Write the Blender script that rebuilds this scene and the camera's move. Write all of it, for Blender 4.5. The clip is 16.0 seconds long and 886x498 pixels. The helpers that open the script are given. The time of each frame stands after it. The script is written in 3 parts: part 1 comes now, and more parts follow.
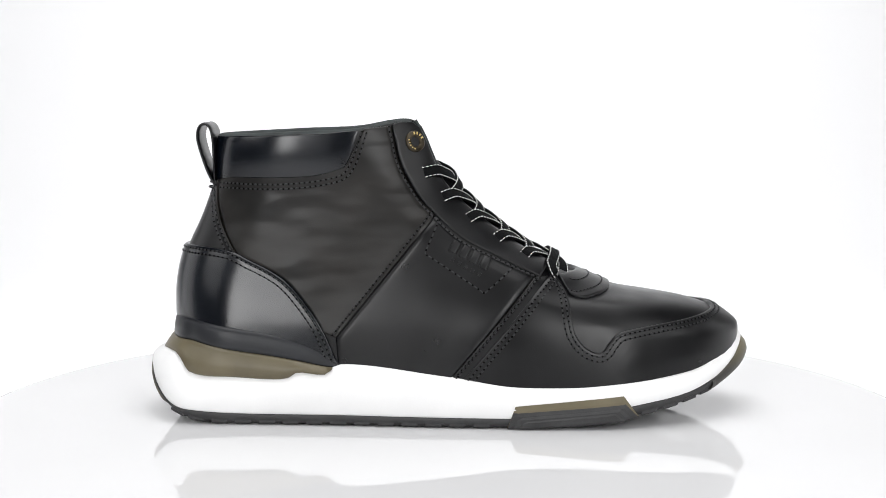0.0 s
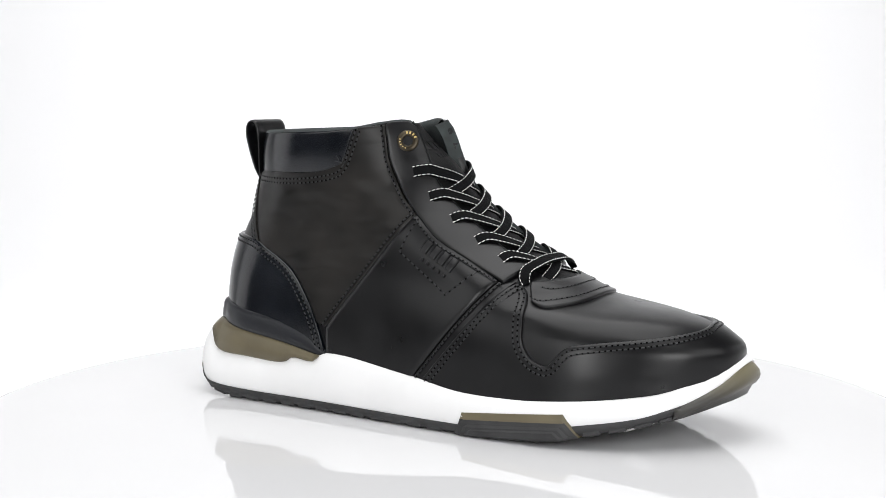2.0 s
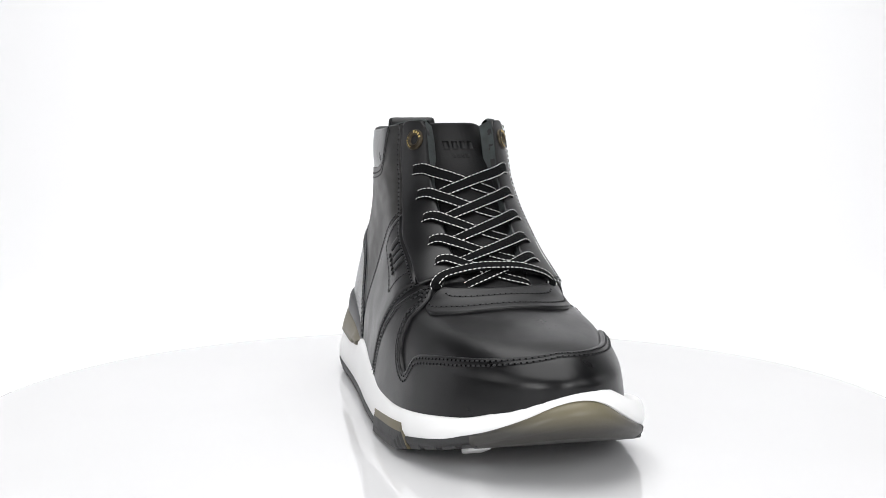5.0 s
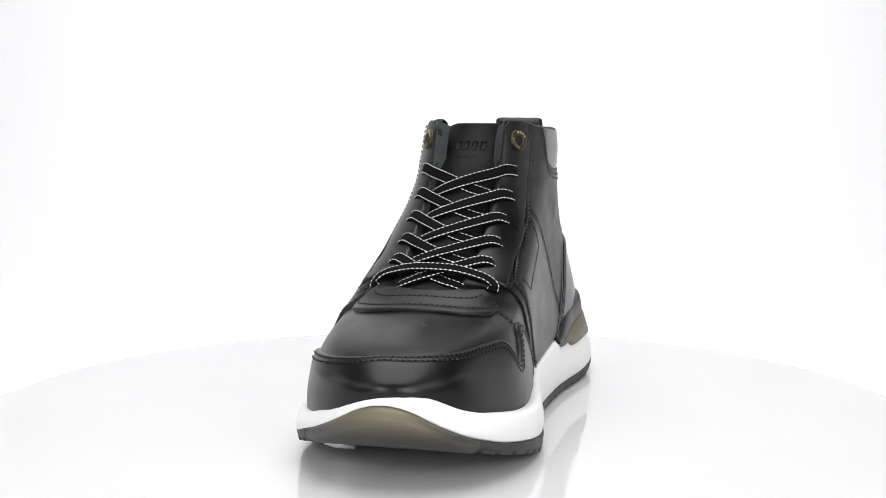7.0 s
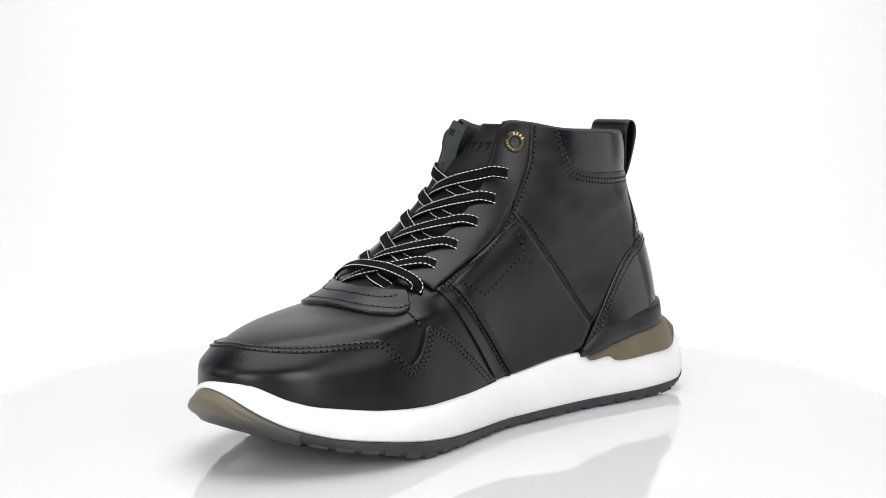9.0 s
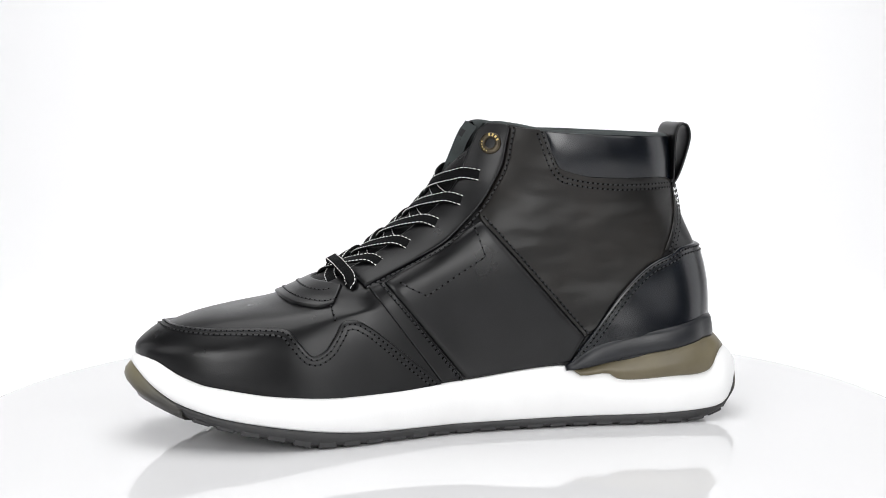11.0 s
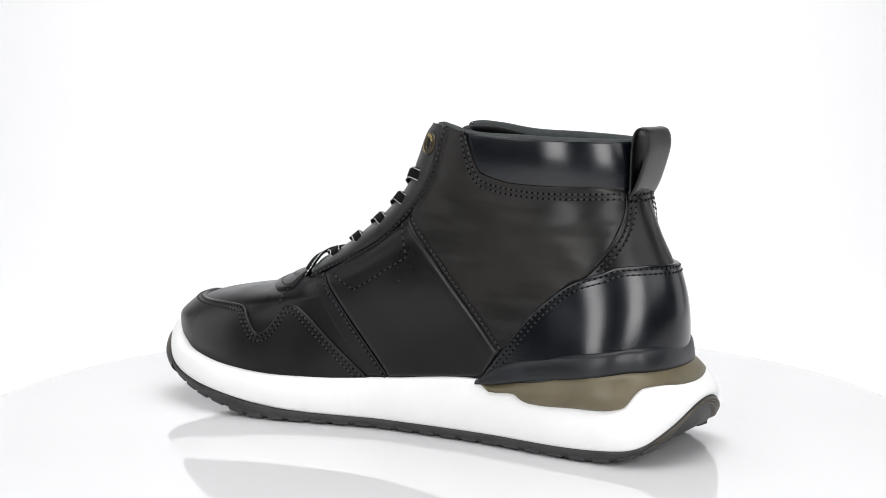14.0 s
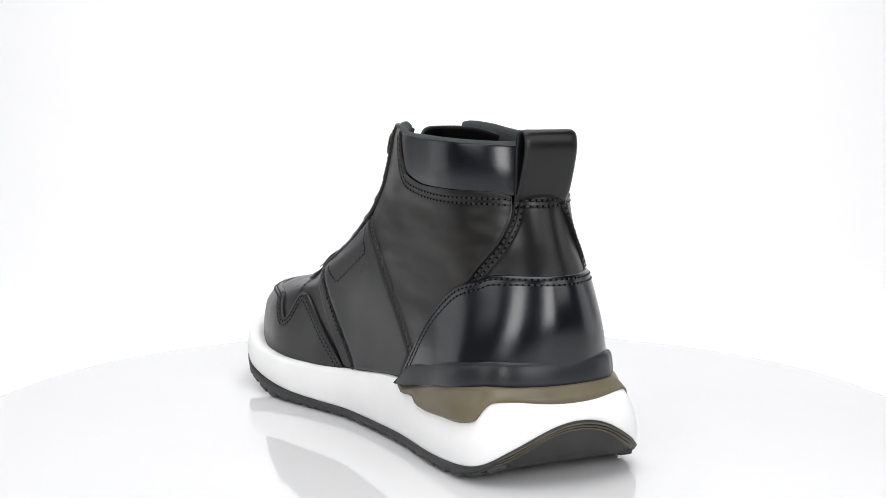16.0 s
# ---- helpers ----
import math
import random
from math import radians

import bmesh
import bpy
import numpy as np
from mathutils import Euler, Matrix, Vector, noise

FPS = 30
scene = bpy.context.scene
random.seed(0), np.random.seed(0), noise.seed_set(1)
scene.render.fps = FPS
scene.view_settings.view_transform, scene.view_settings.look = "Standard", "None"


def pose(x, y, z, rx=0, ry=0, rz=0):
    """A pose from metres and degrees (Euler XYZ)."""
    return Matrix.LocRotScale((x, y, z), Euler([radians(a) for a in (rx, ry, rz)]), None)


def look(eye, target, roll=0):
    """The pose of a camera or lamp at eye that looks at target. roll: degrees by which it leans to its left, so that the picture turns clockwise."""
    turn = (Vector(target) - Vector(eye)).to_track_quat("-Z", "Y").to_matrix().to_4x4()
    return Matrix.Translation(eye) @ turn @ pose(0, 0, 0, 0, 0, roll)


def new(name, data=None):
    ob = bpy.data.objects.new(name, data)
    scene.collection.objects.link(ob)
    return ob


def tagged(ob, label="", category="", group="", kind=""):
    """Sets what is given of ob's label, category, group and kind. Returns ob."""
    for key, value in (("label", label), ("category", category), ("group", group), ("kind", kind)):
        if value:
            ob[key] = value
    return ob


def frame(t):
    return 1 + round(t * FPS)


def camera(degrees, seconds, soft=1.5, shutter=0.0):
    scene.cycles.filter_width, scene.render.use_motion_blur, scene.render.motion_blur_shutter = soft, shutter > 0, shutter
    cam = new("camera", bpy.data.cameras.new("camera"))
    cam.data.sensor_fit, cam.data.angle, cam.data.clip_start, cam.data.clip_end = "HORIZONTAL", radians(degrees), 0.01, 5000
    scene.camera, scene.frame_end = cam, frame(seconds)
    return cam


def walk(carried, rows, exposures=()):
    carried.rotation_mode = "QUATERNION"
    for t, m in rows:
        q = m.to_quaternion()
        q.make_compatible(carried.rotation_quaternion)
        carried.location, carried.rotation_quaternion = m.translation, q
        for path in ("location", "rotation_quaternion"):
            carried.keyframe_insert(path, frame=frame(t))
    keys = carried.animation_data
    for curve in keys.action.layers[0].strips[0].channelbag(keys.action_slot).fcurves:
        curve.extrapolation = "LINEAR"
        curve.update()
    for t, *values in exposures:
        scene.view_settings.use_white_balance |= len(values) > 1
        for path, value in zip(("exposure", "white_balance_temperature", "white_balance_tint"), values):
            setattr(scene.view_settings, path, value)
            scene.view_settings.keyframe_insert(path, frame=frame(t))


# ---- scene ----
cam = camera(34.23, 16.0, soft=0.6)
EYE = pose(0.0004, -0.7458, 0.1708, 83.5, 0, 0)
walk(cam, [(0.0, EYE), (16.0, EYE)], exposures=[(0.0, 0.0), (16.0, 0.0)])

SPIN = -15.167  # degrees a second, clockwise seen from above


# ---- light: a bright studio with soft boxes ----
world = bpy.data.worlds.new("world")
scene.world = world
world.use_nodes = True
world.node_tree.nodes["Background"].inputs["Color"].default_value = (0.95, 0.97, 1.0, 1)
world.node_tree.nodes["Background"].inputs["Strength"].default_value = 0.25


def softbox(name, eye, target, width, height, watts, colour=(1, 1, 1)):
    data = bpy.data.lights.new(name, "AREA")
    data.shape, data.size, data.size_y, data.energy, data.color = "RECTANGLE", width, height, watts, colour
    ob = new(name, data)
    ob.matrix_world = look(eye, target)
    return ob


softbox("softbox_top", (0, -0.02, 1.30), (0, -0.02, 0), 1.2, 1.6, 18.5)
softbox("softbox_front_left", (-0.50, -1.16, 0.44), (0, 0, 0.07), 0.38, 0.56, 5.0)
softbox("softbox_front_right", (0.52, -1.14, 0.44), (0, 0, 0.07), 0.38, 0.56, 5.0)
softbox("softbox_left", (-1.15, -0.60, 0.80), (0, 0, 0.06), 0.7, 0.8, 3.2)
softbox("softbox_right", (1.10, -0.75, 0.80), (0, 0, 0.06), 0.8, 0.8, 4.0)


# ---- materials ----
def material(name, colour, rough=0.5, metal=0.0, coat=0.0, vary=0.0, scale=60.0, bump=0.0, bump_scale=900.0, wrinkle=0.0, ior=1.5, second=None, spec=0.5, fold=None):
    """Colour with a coarse mottling and a fine grain, both in metres of the thing's own space."""
    m = bpy.data.materials.new(name)
    m.use_nodes = True
    nodes, links = m.node_tree.nodes, m.node_tree.links
    p = nodes["Principled BSDF"]
    p.inputs["Base Color"].default_value = (*colour, 1)
    p.inputs["Roughness"].default_value = rough
    p.inputs["Metallic"].default_value = metal
    p.inputs["IOR"].default_value = ior
    p.inputs["Specular IOR Level"].default_value = spec
    p.inputs["Coat Weight"].default_value = coat
    p.inputs["Coat Roughness"].default_value = 0.12
    place = nodes.new("ShaderNodeTexCoord")
    if vary or second:
        n = nodes.new("ShaderNodeTexNoise")
        n.inputs["Scale"].default_value = scale
        n.inputs["Detail"].default_value = 5
        links.new(place.outputs["Object"], n.inputs["Vector"])
        ramp = nodes.new("ShaderNodeValToRGB")
        dark = tuple(c * (1 - vary) for c in colour)
        light = second or tuple(min(1, c * (1 + vary)) for c in colour)
        ramp.color_ramp.elements[0].position, ramp.color_ramp.elements[1].position = 0.35, 0.68
        ramp.color_ramp.elements[0].color, ramp.color_ramp.elements[1].color = (*dark, 1), (*light, 1)
        links.new(n.outputs["Fac"], ramp.inputs["Fac"])
        links.new(ramp.outputs["Color"], p.inputs["Base Color"])
        span = nodes.new("ShaderNodeMapRange")
        span.inputs["From Min"].default_value, span.inputs["From Max"].default_value = 0.3, 0.7
        span.inputs["To Min"].default_value, span.inputs["To Max"].default_value = rough * 0.85, min(1, rough * 1.15)
        links.new(n.outputs["Fac"], span.inputs["Value"])
        links.new(span.outputs["Result"], p.inputs["Roughness"])
    last = None
    for strength, size, detail in ((wrinkle, 26.0, 1.2), (bump, bump_scale, 2.0)):
        if strength:
            n = nodes.new("ShaderNodeTexNoise")
            n.inputs["Scale"].default_value = size
            n.inputs["Detail"].default_value = detail
            if fold and size < 100:  # creases that run slantwise round the ankle
                turn = nodes.new("ShaderNodeMapping")
                turn.inputs["Scale"].default_value = fold
                turn.inputs["Rotation"].default_value = (0, radians(28), 0)
                links.new(place.outputs["Object"], turn.inputs["Vector"])
                links.new(turn.outputs["Vector"], n.inputs["Vector"])
            else:
                links.new(place.outputs["Object"], n.inputs["Vector"])
            b = nodes.new("ShaderNodeBump")
            b.inputs["Strength"].default_value = strength
            b.inputs["Distance"].default_value = 0.004 if size < 100 else 0.0004
            links.new(n.outputs["Fac"], b.inputs["Height"])
            if last:
                links.new(last.outputs["Normal"], b.inputs["Normal"])
            links.new(b.outputs["Normal"], p.inputs["Normal"])
            last = b
    return m


BLACK = material("black_leather", (0.0030, 0.0030, 0.0036), 0.32, vary=0.2, scale=55, bump=0.09, bump_scale=1600, wrinkle=0.22, spec=0.36)
QUARTER = material("smoky_leather", (0.0050, 0.0044, 0.0038), 0.38, vary=0.4, scale=34, bump=0.10, bump_scale=1400, wrinkle=0.8, fold=(1.0, 1.0, 2.6), second=(0.0105, 0.0088, 0.0073), spec=0.34)
GLOSS = material("polished_navy_leather", (0.0020, 0.0032, 0.0058), 0.22, vary=0.25, scale=50, bump=0.03, bump_scale=900, wrinkle=0.10, spec=0.55)
EDGE = material("cut_leather_edge", (0.012, 0.012, 0.013), 0.7, bump=0.4)
THREAD = material("navy_thread", (0.006, 0.0065, 0.008), 0.42, bump=0.4, bump_scale=3000, spec=0.5)
HOLE = material("needle_hole", (0.001, 0.001, 0.001), 0.9, spec=0.0)
WHITE_THREAD = material("white_thread", (0.75, 0.75, 0.74), 0.7, bump=0.3, bump_scale=3000)
TONGUE = material("black_tongue_cloth", (0.0028, 0.0028, 0.0032), 0.55, bump=0.3, bump_scale=1500, spec=0.16)
LINING = material("grey_green_lining", (0.035, 0.042, 0.042), 0.9, vary=0.35, scale=120, bump=0.6, bump_scale=2500)
LACE = material("black_lace", (0.004, 0.0044, 0.0048), 0.8, vary=0.3, scale=400, bump=0.9, bump_scale=1800, spec=0.08)
WHITE = material("white_foam", (0.86, 0.86, 0.86), 0.5, vary=0.02, scale=40, bump=0.1, bump_scale=1200)
OLIVE = material("smoky_olive_rubber", (0.125, 0.105, 0.062), 0.42, vary=0.18, scale=35, bump=0.08, bump_scale=900)
CUP = material("navy_grey_rubber", (0.0045, 0.0055, 0.0085), 0.40, vary=0.2, scale=60, bump=0.1)
RUBBER = material("dark_grey_rubber", (0.028, 0.028, 0.029), 0.55, vary=0.3, scale=90, bump=0.25, bump_scale=800)
BRASS = material("aged_brass", (0.060, 0.050, 0.036), 0.34, metal=1.0, vary=0.3, scale=300, bump=0.1)
GILT = material("gilt_print", (0.55, 0.42, 0.16), 0.45, metal=0.6)
ACRYLIC = material("white_gloss_acrylic", (0.73, 0.73, 0.74), 0.04, vary=0.01, scale=9, bump=0.0, ior=1.49)
PAPER = material("white_backdrop_paper", (0.86, 0.86, 0.87), 0.85, vary=0.01, scale=4)
WALLS = material("grey_studio_wall", (0.10, 0.10, 0.105), 0.9, vary=0.08, scale=3)


def glowing(name, colour, strength):
    m = bpy.data.materials.new(name)
    m.use_nodes = True
    p = m.node_tree.nodes["Principled BSDF"]
    p.inputs["Base Color"].default_value = (0.85, 0.85, 0.86, 1)
    p.inputs["Roughness"].default_value = 0.9
    # emission stands in for light falling on a white surface that is no lamp
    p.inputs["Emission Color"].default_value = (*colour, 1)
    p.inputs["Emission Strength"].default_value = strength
    return m


def fading(name, low, high, z0, z1, rough):
    """Smoky rubber that clears from its foot to its head."""
    m = material(name, low, rough, bump=0.15, bump_scale=700)
    nodes, links = m.node_tree.nodes, m.node_tree.links
    place, cut, span, blend = nodes.new("ShaderNodeTexCoord"), nodes.new("ShaderNodeSeparateXYZ"), nodes.new("ShaderNodeMapRange"), nodes.new("ShaderNodeMix")
    links.new(place.outputs["Object"], cut.inputs["Vector"])
    links.new(cut.outputs["Z"], span.inputs["Value"])
    span.inputs["From Min"].default_value, span.inputs["From Max"].default_value = z0, z1
    blend.data_type = "RGBA"
    blend.inputs["A"].default_value, blend.inputs["B"].default_value = (*low, 1), (*high, 1)
    links.new(span.outputs["Result"], blend.inputs["Factor"])
    links.new(blend.outputs["Result"], nodes["Principled BSDF"].inputs["Base Color"])
    return m


BUMPER = fading("smoky_bumper_rubber", (0.042, 0.040, 0.036), (0.205, 0.180, 0.108), 0.024, 0.041, 0.4)
HEEL_RUBBER = material("brown_grey_rubber", (0.095, 0.083, 0.062), 0.5, vary=0.25, scale=80, bump=0.2)
# backdrop paper with emission added to push it to near white
GLOW_PAPER = glowing("backlit_white_backdrop", (0.985, 0.985, 1.0), 0.20)
# glow for the added side panels that the leather mirrors
SIDE_GLOW = glowing("white_diffusion_fabric", (0.985, 0.985, 1.0), 0.24)


# ---- mesh helpers ----
def link(name, verts, faces, mat, parent=None, label="", smooth=True):
    data = bpy.data.meshes.new(name)
    data.from_pydata([tuple(v) for v in verts], [], faces)
    data.materials.append(mat)
    if smooth:
        data.shade_smooth()
    ob = new(name, data)
    ob.parent = parent
    return tagged(ob, label)


def grid_faces(rows, cols, closed=False, start=0, flip=False):
    out = []
    for i in range(rows - 1):
        for j in range(cols if closed else cols - 1):
            k = (j + 1) % cols
            f = (start + i * cols + j, start + i * cols + k, start + (i + 1) * cols + k, start + (i + 1) * cols + j)
            out.append(f[::-1] if flip else f)
    return out


def hermite(xs, ys):
    """A smooth curve through a few stations, flat beyond its ends."""
    xs, ys = np.array(xs, float), np.array(ys, float)
    d = np.diff(ys) / np.diff(xs)
    m = np.concatenate([[d[0]], (d[:-1] * np.diff(xs)[1:] + d[1:] * np.diff(xs)[:-1]) / (xs[2:] - xs[:-2]), [d[-1]]])
    for i in range(len(d)):  # no overshoot
        if d[i] == 0:
            m[i] = m[i + 1] = 0
        else:
            a, b = m[i] / d[i], m[i + 1] / d[i]
            if a < 0:
                m[i] = 0
            if b < 0:
                m[i + 1] = 0
            if a * a + b * b > 9:
                s = 3 / math.sqrt(a * a + b * b)
                m[i], m[i + 1] = s * a * d[i], s * b * d[i]

    def value(x):
        x = np.clip(x, xs[0], xs[-1])
        i = np.clip(np.searchsorted(xs, x) - 1, 0, len(xs) - 2)
        h = xs[i + 1] - xs[i]
        s = (x - xs[i]) / h
        return (ys[i] * (1 + 2 * s) * (1 - s) ** 2 + h * m[i] * s * (1 - s) ** 2
                + ys[i + 1] * s * s * (3 - 2 * s) + h * m[i + 1] * s * s * (s - 1))
    return value


# ---- the last of the shoe: level outlines, x towards the toe, y to the wearer's left ----
CY = 0.012
BACK = hermite([0.02, 0.047, 0.062, 0.074, 0.088, 0.102, 0.120, 0.146], [-0.131, -0.1385, -0.1388, -0.1375, -0.1335, -0.127, -0.1205, -0.117])
FRONT = hermite([0.02, 0.036, 0.044, 0.049, 0.053, 0.0565, 0.0590, 0.0612, 0.064, 0.067, 0.071, 0.076, 0.085, 0.0955, 0.106, 0.121, 0.133, 0.146, 0.154],
                [0.150, 0.1560, 0.1562, 0.1515, 0.1455, 0.1375, 0.1285, 0.1165, 0.0985, 0.0870, 0.0770, 0.0650, 0.0470, 0.0320, 0.0190, 0.0060, 0.0015, -0.0035, -0.0090])
ROUND_F = hermite([0.02, 0.05, 0.062, 0.074, 0.09, 0.15], [0.074, 0.075, 0.064, 0.047, 0.048, 0.052])
ROUND_B = hermite([0.02, 0.06, 0.085, 0.10, 0.15], [0.034, 0.035, 0.039, 0.042, 0.046])
CENTRE = hermite([-0.14, 0.09, 0.13, 0.16], [0.0, 0.0, 0.002, 0.0055])
LEVELS = (0.022, 0.050, 0.075, 0.105, 0.150)
STATIONS = [-0.13, -0.09, -0.05, 0.0, 0.04, 0.08, 0.12, 0.16]
LATERAL = [hermite(STATIONS, w) for w in (
    [0.0385, 0.0405, 0.0430, 0.0485, 0.0515, 0.0505, 0.0465, 0.043],
    [0.0345, 0.0380, 0.0410, 0.0460, 0.0494, 0.0458, 0.0412, 0.0380],
    [0.0293, 0.0335, 0.0365, 0.0402, 0.0408, 0.0338, 0.0318, 0.0305],
    [0.0242, 0.0300, 0.0330, 0.0350, 0.0355, 0.0355, 0.0355, 0.0355],
    [0.0265, 0.0310, 0.0322, 0.0286, 0.0276, 0.0276, 0.0276, 0.0276])]
MEDIAL = [hermite(STATIONS, w) for w in (
    [0.0385, 0.0395, 0.0370, 0.0370, 0.0440, 0.0488, 0.0470, 0.044],
    [0.0338, 0.0368, 0.0355, 0.0365, 0.0415, 0.0450, 0.0420, 0.039],
    [0.0282, 0.0324, 0.0345, 0.0365, 0.0380, 0.0345, 0.0325, 0.031],
    [0.0238, 0.0298, 0.0328, 0.0334, 0.0332, 0.0332, 0.0332, 0.0332],
    [0.0265, 0.0310, 0.0322, 0.0286, 0.0276, 0.0276, 0.0276, 0.0276])]
FEATHER = hermite([-0.142, -0.12, -0.09, -0.05, 0.0, 0.035, 0.062, 0.09, 0.12, 0.142, 0.152, 0.158],
                  [0.045, 0.0440, 0.0385, 0.0310, 0.0262, 0.0226, 0.0218, 0.0236, 0.0278, 0.0330, 0.0376, 0.0405])
COLLAR = hermite([-0.12, -0.099, -0.072, -0.042, -0.0275, -0.019, -0.0125, -0.008, -0.004], [0.1445, 0.1451, 0.1462, 0.1480, 0.1510, 0.1522, 0.1502, 0.1460, 0.1390])


def half_width(x, z, side):
    """side: -1 lateral, 1 medial, as an array."""
    table = []
    for lat, med in zip(LATERAL, MEDIAL):
        table.append(np.where(side < 0, lat(x), med(x)))
    z = np.clip(z, LEVELS[0], LEVELS[-1])
    out = np.zeros_like(np.asarray(x + z + side, float))
    mids = np.array(table)
    lv = np.array(LEVELS)
    i = np.clip(np.searchsorted(lv, z) - 1, 0, len(lv) - 2)
    s = (z - lv[i]) / (lv[i + 1] - lv[i])
    pick = lambda k: np.take_along_axis(mids.reshape(len(lv), -1), np.clip(k, 0, len(lv) - 1).reshape(1, -1), 0).reshape(out.shape)
    p0, p1, p2, p3 = pick(i - 1), pick(i), pick(i + 1), pick(i + 2)
    return p1 + 0.5 * s * (p2 - p0 + s * (2 * p0 - 5 * p1 + 4 * p2 - p3 + s * (3 * (p1 - p2) + p3 - p0)))


def cap_squared(x, z):
    f, b, lf, lb = FRONT(z), BACK(z), ROUND_F(z), ROUND_B(z)
    sf = np.clip((x - (f - lf)) / lf, 0, None)
    sb = np.clip(((b + lb) - x) / lb, 0, None)
    return 1 - sf ** 2.2 - sb ** 2.2


def spread(*arrays):
    return [np.array(a, float) for a in np.broadcast_arrays(*arrays)]


def surface(t, z, side):
    """t: 0 at the front of the level outline, 1 at its back."""
    t, z, side = spread(t, z, side)
    f, b = FRONT(z), BACK(z)
    x = (f + b) / 2 + (f - b) / 2 * np.cos(np.pi * t)
    y = CENTRE(x) + side * half_width(x, z, side) * np.sqrt(np.clip(cap_squared(x, z), 0, None))
    return np.stack([x, y, z], -1)


def t_of(x, z):
    f, b = FRONT(z), BACK(z)
    return np.arccos(np.clip((x - (f + b) / 2) / ((f - b) / 2), -1, 1)) / np.pi


def level(x, y, z):
    side = np.where(y - CENTRE(x) < 0, -1.0, 1.0)
    return ((y - CENTRE(x)) / half_width(x, z, side)) ** 2 - cap_squared(x, z)


def normals(p):
    x, y, z = p[..., 0], p[..., 1], p[..., 2]
    h = 0.0004
    g = np.stack([level(x + h, y, z) - level(x - h, y, z), level(x, y + h, z) - level(x, y - h, z), level(x, y, z + h) - level(x, y, z - h)], -1)
    return g / np.maximum(np.linalg.norm(g, axis=-1, keepdims=True), 1e-9)


def lift(p, off):
    return p + normals(p) * (np.asarray(off)[..., None] if np.ndim(off) else off)


def front_t(y, z, side):
    """The t at which the front of a level has the half width y."""
    z, y, side = spread(z, y, side)
    lo, hi = np.zeros_like(z), np.full_like(z, 0.5)
    for _ in range(30):
        mid = (lo + hi) / 2
        s = surface(mid, z, side)
        wide = np.abs(s[..., 1] - CENTRE(s[..., 0])) > y
        hi, lo = np.where(wide, mid, hi), np.where(wide, lo, mid)
    return (lo + hi) / 2


def smooth_step(a, b, x):
    s = np.clip((x - a) / (b - a), 0, 1)
    return s * s * (3 - 2 * s)


def throat(z, side):
    """The t of the edge of the lace opening."""
    return np.where(z > 0.0715, front_t(0.0165 * np.sqrt(smooth_step(0.0715, 0.079, z)), z, side), 0.0)


def put(p):
    """From the middle line of the shoe to the middle of the turntable."""
    return np.asarray(p).reshape(-1, 3) + np.array((0, CY, 0))


# ---- ways along the upper ----
def chain(points, side, n=8, curved=True):
    """A way on the upper through a few places (x, z) of one side; a place ("t", t, z) is given by t. Returns signed t and z."""
    def spline(q, i, r):
        p0, p1, p2, p3 = q[max(i - 1, 0)], q[i], q[i + 1], q[min(i + 2, len(q) - 1)]
        if not curved:
            return p1 + r * (p2 - p1)
        return p1 + 0.5 * r * (p2 - p0 + r * (2 * p0 - 5 * p1 + 4 * p2 - p3 + r * (3 * (p1 - p2) + p3 - p0)))
    xz = np.array([(0.0, q[2]) if q[0] == "t" else q for q in points], float)
    tz = np.array([(q[1], q[2]) if q[0] == "t" else (float(t_of(np.array(q[0]), np.array(q[1]))), q[1]) for q in points], float)
    by_t = [q[0] == "t" for q in points]
    out = []
    for i in range(len(points) - 1):
        near = by_t[max(i - 1, 0):i + 3]
        for r in np.arange(n) / n:
            if any(near):
                out.append(spline(tz, i, r))
            else:
                x, z = spline(xz, i, r)
                out.append(np.array((float(t_of(np.array(x), np.array(z))), z)))
    out = np.array(out + [tz[-1]])
    out[:, 0] = np.clip(out[:, 0], 0, 1) * side
    return out


def resample(a, n, curved=True):
    """n steps between each two places, passing through them."""
    out = []
    for i in range(len(a) - 1):
        p0, p1, p2, p3 = a[max(i - 1, 0)], a[i], a[i + 1], a[min(i + 2, len(a) - 1)]
        for s in np.arange(n) / n:
            if curved:
                out.append(p1 + 0.5 * s * (p2 - p0 + s * (2 * p0 - 5 * p1 + 4 * p2 - p3 + s * (3 * (p1 - p2) + p3 - p0))))
            else:
                out.append(p1 + s * (p2 - p1))
    return np.array(out + [a[-1]])


def on_upper(tz):
    t = tz[..., 0]
    side = np.where((t < 0) & (t >= -1) | (t > 1), -1.0, 1.0)
    return surface(np.where(np.abs(t) > 1, 2 - np.abs(t), np.abs(t)), tz[..., 1], side)


def round_heel(lat, med):
    """One way from the lateral side round the heel to the medial side; both parts end at the back."""
    m = med[::-1][1:].copy()
    m[:, 0] = -2 + m[:, 0]
    return np.concatenate([lat, m])


def round_toe(lat, med):
    """One way from the lateral side round the toe; both parts end at the front."""
    return np.concatenate([lat, med[::-1][1:]])


